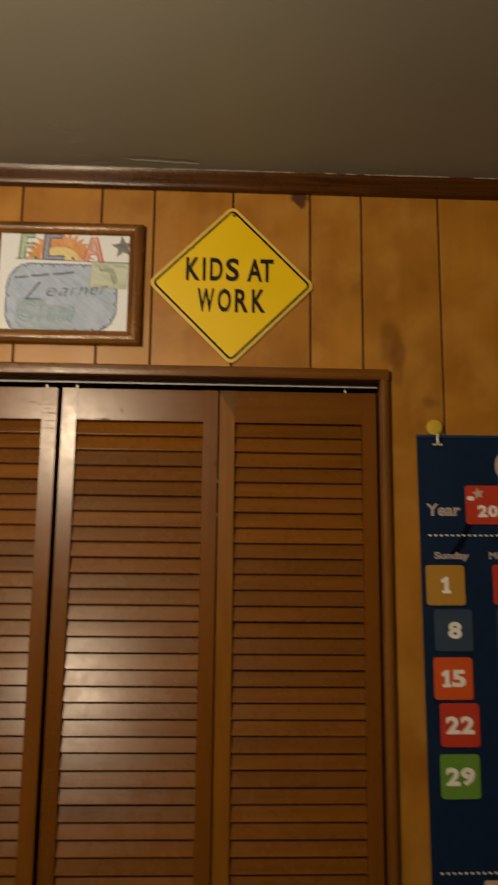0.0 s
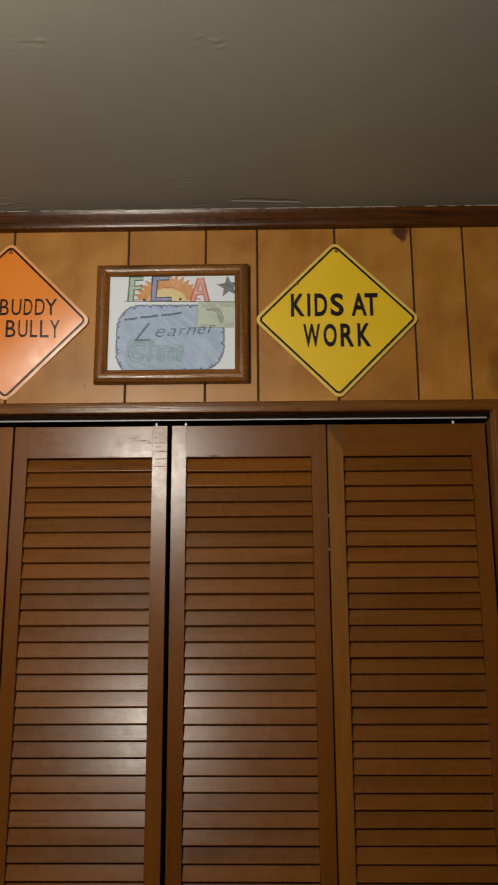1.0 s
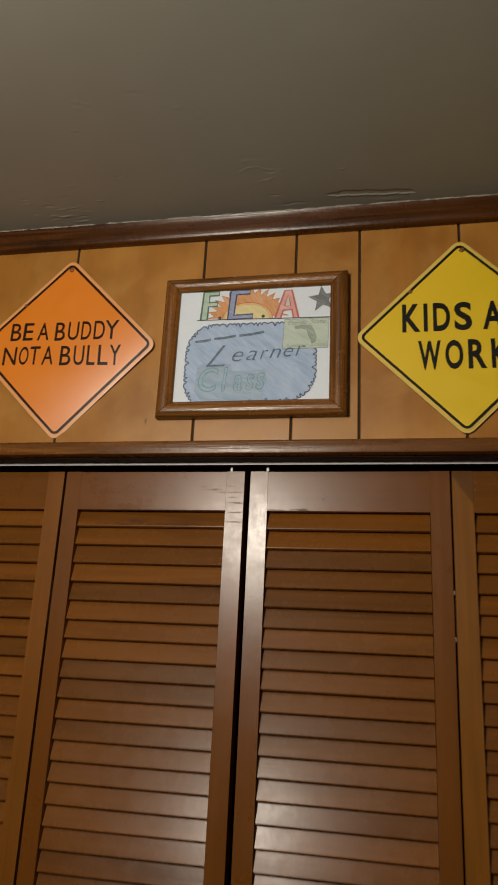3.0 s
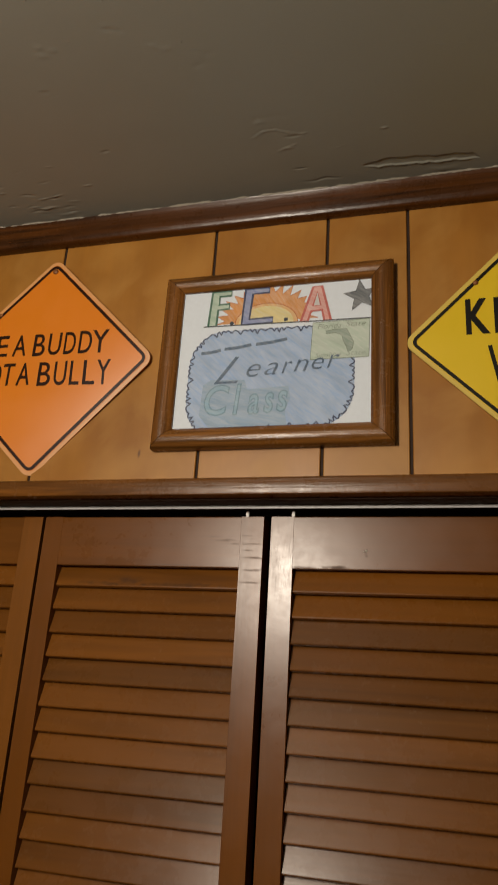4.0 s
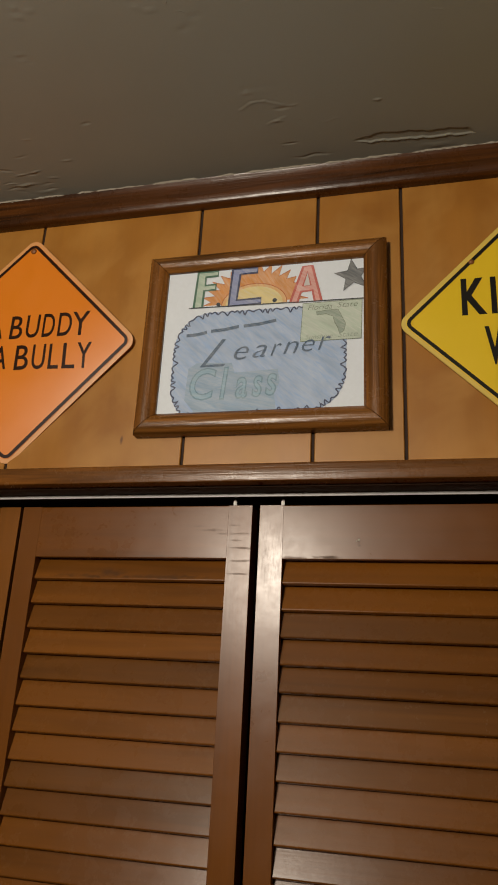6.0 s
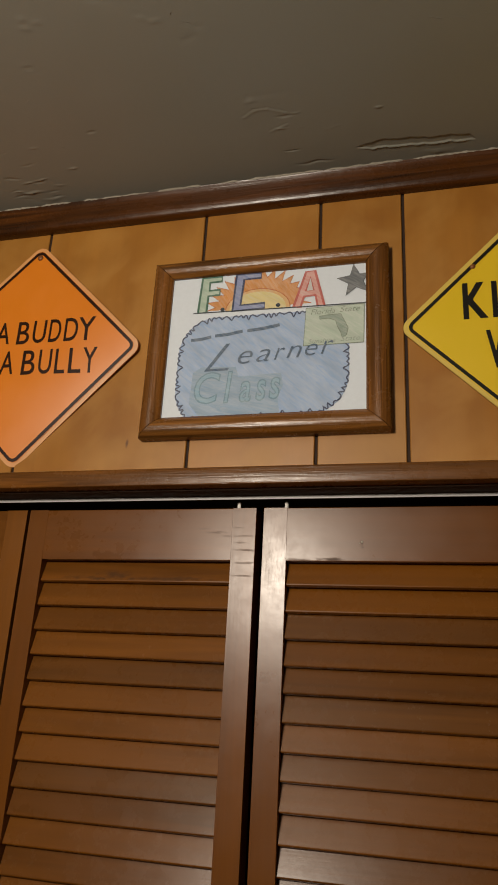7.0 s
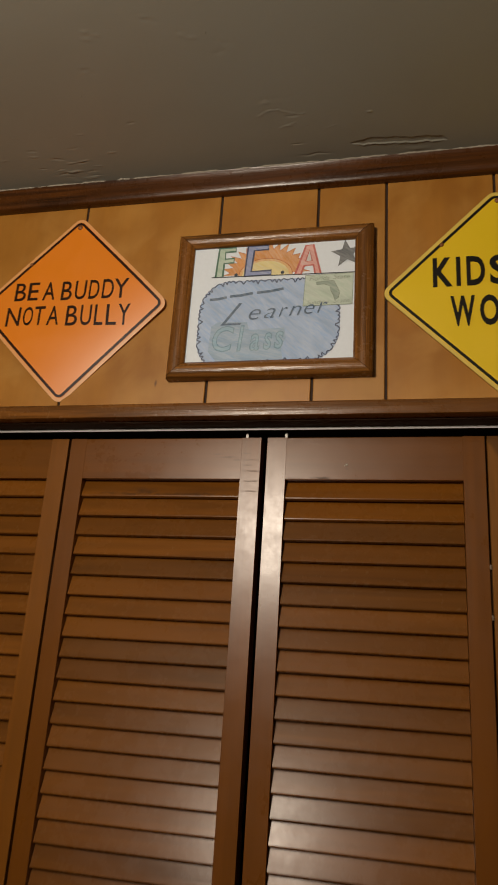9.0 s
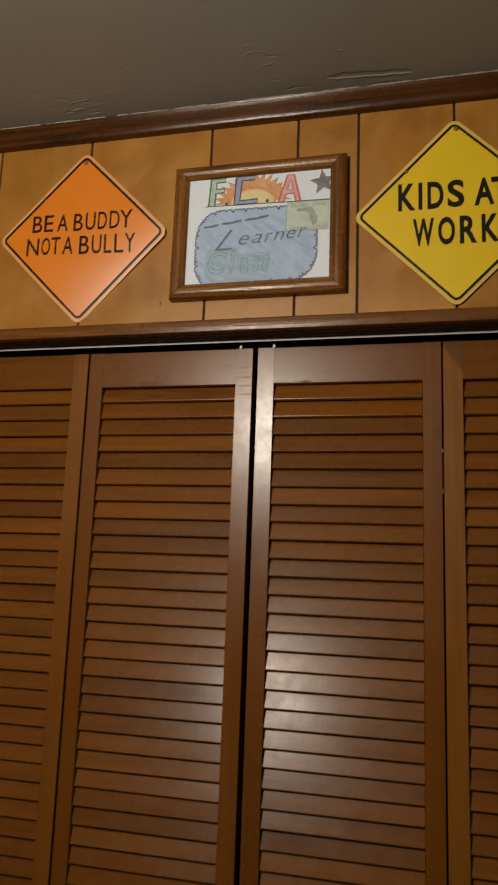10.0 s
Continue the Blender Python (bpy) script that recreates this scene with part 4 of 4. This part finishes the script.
def numeral_one(x0, x1, z0, z1, y):
    """A heavy figure one: stem, slanting flag and foot."""
    w, h = x1 - x0, z1 - z0
    outline = [(0.10, 0.0), (1.0, 0.0), (1.0, 0.19), (0.80, 0.19), (0.80, 1.0), (0.48, 1.0), (0.0, 0.80), (0.08, 0.60), (0.36, 0.70), (0.36, 0.19), (0.10, 0.19)]
    return prism([(x0 + a * w, z0 + b * h) for a, b in outline], y - 0.0004, y)


def card(x, z, wide, high, material, text, label, size=0.5, tall=0.41, drop=0.5):
    ob = part("number_card", prism(rounded(x + wide / 2, z - high / 2, wide, high, 0.006), ROW, ROW + 0.0012, 0.0003), material, chart, label)
    tall *= high
    widths = [tall * (0.60 if c == "1" else 0.82) for c in text]
    left, mz = x + wide * size - (sum(widths) + 0.0015 * (len(text) - 1)) / 2, z - high * drop
    for c, w in zip(text, widths):
        z0, z1 = mz - tall / 2, mz + tall / 2
        part("numeral", numeral_one(left, left + w, z0, z1, ROW - 0.0003) if c == "1" else lettering(c, left, left + w, z0, z1, ROW - 0.0003, 0.045), WHITE, ob)
        left += w + 0.0015


MUSTARD = speckled("mustard_card", (0.42, 0.22, 0.035), 0.5, 60, 0.05)
SLATE = speckled("slate_card", (0.028, 0.055, 0.100), 0.5, 60, 0.08)
VERMILION = speckled("vermilion_card", (0.62, 0.085, 0.020), 0.5, 60, 0.05)
CRIMSON = speckled("crimson_card", (0.50, 0.040, 0.022), 0.5, 60, 0.05)
LEAF = speckled("green_card", (0.110, 0.270, 0.040), 0.5, 60, 0.05)
PINK = speckled("pale_card", (0.55, 0.42, 0.36), 0.5, 60, 0.08)
card(0.693, 1.6765, 0.071, 0.072, MUSTARD, "1", "mustard yellow number card")
card(0.705, 1.5970, 0.070, 0.073, SLATE, "8", "dark slate number card", 0.53)
card(0.701, 1.5130, 0.070, 0.073, VERMILION, "15", "orange-red number card")
card(0.7095, 1.4340, 0.070, 0.074, CRIMSON, "22", "red number card")
card(0.7065, 1.3480, 0.070, 0.074, LEAF, "29", "green number card")
card(0.8165, 1.6770, 0.071, 0.072, CRIMSON, "", "red card")
card(0.8200, 1.5970, 0.070, 0.073, SLATE, "", "dark slate card")
card(0.8205, 1.5130, 0.070, 0.073, MUSTARD, "", "mustard yellow card")
card(0.7720, 1.8230, 0.105, 0.072, CRIMSON, "20", "red year card with a small star", 0.39, 0.31, 0.66)
card(0.7760, 1.1420, 0.075, 0.070, PINK, "", "pale printed card")
part("star", prism([(0.796 + r * math.cos(radians(100 + 36 * k)), 1.808 + r * math.sin(radians(100 + 36 * k))) for k in range(10) for r in ((0.0115, 0.0055)[k % 2],)], ROW - 0.0008, ROW - 0.0002), PINK, chart, "pale star")
part("cloud_mark", prism(rounded(0.7815, 1.799, 0.013, 0.008, 0.0035), ROW - 0.0008, ROW - 0.0002), WHITE, chart)
PALE_PRINT = speckled("pale_lilac_print", (0.42, 0.36, 0.38), 0.6, 60, 0.06)
part("lettering", lettering("Year", 0.698, 0.762, 1.766, 1.789, ROW + 0.002, 0.03), PALE_PRINT, chart)
part("lettering", lettering("Sunday", 0.7105, 0.7745, 1.6835, 1.7005, ROW + 0.002, 0.03), PALE_PRINT, chart)
part("lettering", lettering("Monday", 0.812, 0.880, 1.6835, 1.7005, ROW + 0.002, 0.03), PALE_PRINT, chart)
# blue-black slanting stroke across the cloth above the Sunday column
slant_mark = bmesh.new()
ribbon(slant_mark, [(0.7775, 1.7520), (0.7690, 1.7330), (0.7600, 1.7150), (0.7480, 1.6980), (0.7400, 1.6900)], 0.012, ROW + 0.0019)
part("dark_smear", slant_mark, speckled("blue_black_stroke", (0.002, 0.006, 0.018), 0.85, 60, 0.2, 0.1, 0.0, 0.05), chart, "dark slanting stroke")
title = bmesh.new()
ribbon(title, [(0.858 + 0.022 * math.cos(radians(a)), 1.860 + 0.026 * math.sin(radians(a))) for a in range(60, 301, 12)], 0.010, ROW + 0.0015)
part("title_letter", title, PALE_PRINT, chart)
for z in (1.7305, 1.1535):
    dots = bmesh.new()
    for k in range(56):
        add_box(dots, 0.7015 + k * 0.0105, 0.7055 + k * 0.0105, ROW + 0.0012, ROW + 0.0030, z - 0.0016, z + 0.0016)
    part("dotted_line", dots, WHITE, chart, "row of white dots")

# tack and hook that hold the chart
pin = thing("push_pin", (0.7167, 0.0, 1.934), "flat yellow push pin above the calendar", "push pin")
smooth(part("head", disc(bmesh.new(), 0.7167, -0.0020, 1.9350, 0.0145, 0.006, 24, 0.0015), speckled("yellow_plastic", (0.58, 0.40, 0.055), 0.45, 70, 0.08), pin), 40)
hook = thing("wire_hook", (0.722, -0.011, 1.905), "small bent silver hook through the chart's eyelet", "hook")
HOOK = speckled("worn_tin", (0.60, 0.58, 0.52), 0.35, 120, 0.1, 0.05, 0.0, 0.8)


def rod(points, r, y):
    """A round wire through (x, z) points at depth y."""
    bm = bmesh.new()
    rings = []
    for i, (x, z) in enumerate(points):
        (ax, az), (bx, bz) = points[max(i - 1, 0)], points[min(i + 1, len(points) - 1)]
        run = math.hypot(bx - ax, bz - az)
        sx, sz = -(bz - az) / run, (bx - ax) / run
        rings.append([bm.verts.new((x + sx * r * math.cos(t), y + r * math.sin(t), z + sz * r * math.cos(t))) for t in (2 * math.pi * k / 8 for k in range(8))])
    for a, b in zip(rings, rings[1:]):
        for k in range(8):
            bm.faces.new((a[k], a[(k + 1) % 8], b[(k + 1) % 8], b[k]))
    bm.faces.new(rings[0][::-1])
    bm.faces.new(rings[-1])
    return bm


smooth(part("shank", rod([(0.7207, 1.9205), (0.7197, 1.9130), (0.7202, 1.9050)], 0.0022, -0.0145), HOOK, hook))
smooth(part("bar", rod([(0.7107, 1.9020), (0.7157, 1.9005), (0.7197, 1.9035), (0.7242, 1.9005), (0.7282, 1.9020)], 0.0019, -0.0135), HOOK, hook))

# ---- wall planks ----
EDGES = [-1.9, -1.73, -1.58, -1.425, -1.27, -1.115, -0.96, -0.805, -0.655, -0.498, -0.3125, -0.0815, 0.0730, 0.1757, 0.3305, 0.4830, 0.5850, 0.7395, 0.8965, 1.055, 1.21, 1.37, 1.525, 1.68, 1.9]
GAP = 0.0019
for a, b in zip(EDGES, EDGES[1:]):
    a, b = a + GAP, b - GAP
    low = OPEN_Z + 0.002
    if b <= -OPEN_X or a >= OPEN_X:
        outline = [(a, 0.0), (b, 0.0), (b, CEIL - 0.003), (a, CEIL - 0.003)]
    elif a < -OPEN_X:
        outline = [(a, 0.0), (-OPEN_X - 0.002, 0.0), (-OPEN_X - 0.002, low), (b, low), (b, CEIL - 0.003), (a, CEIL - 0.003)]
    elif b > OPEN_X:
        outline = [(a, low), (OPEN_X + 0.002, low), (OPEN_X + 0.002, 0.0), (b, 0.0), (b, CEIL - 0.003), (a, CEIL - 0.003)]
    else:
        outline = [(a, low), (b, low), (b, CEIL - 0.003), (a, CEIL - 0.003)]
    part("plank", prism(outline, 0.0, 0.0034, 0.0009), PLANK, wall_north)
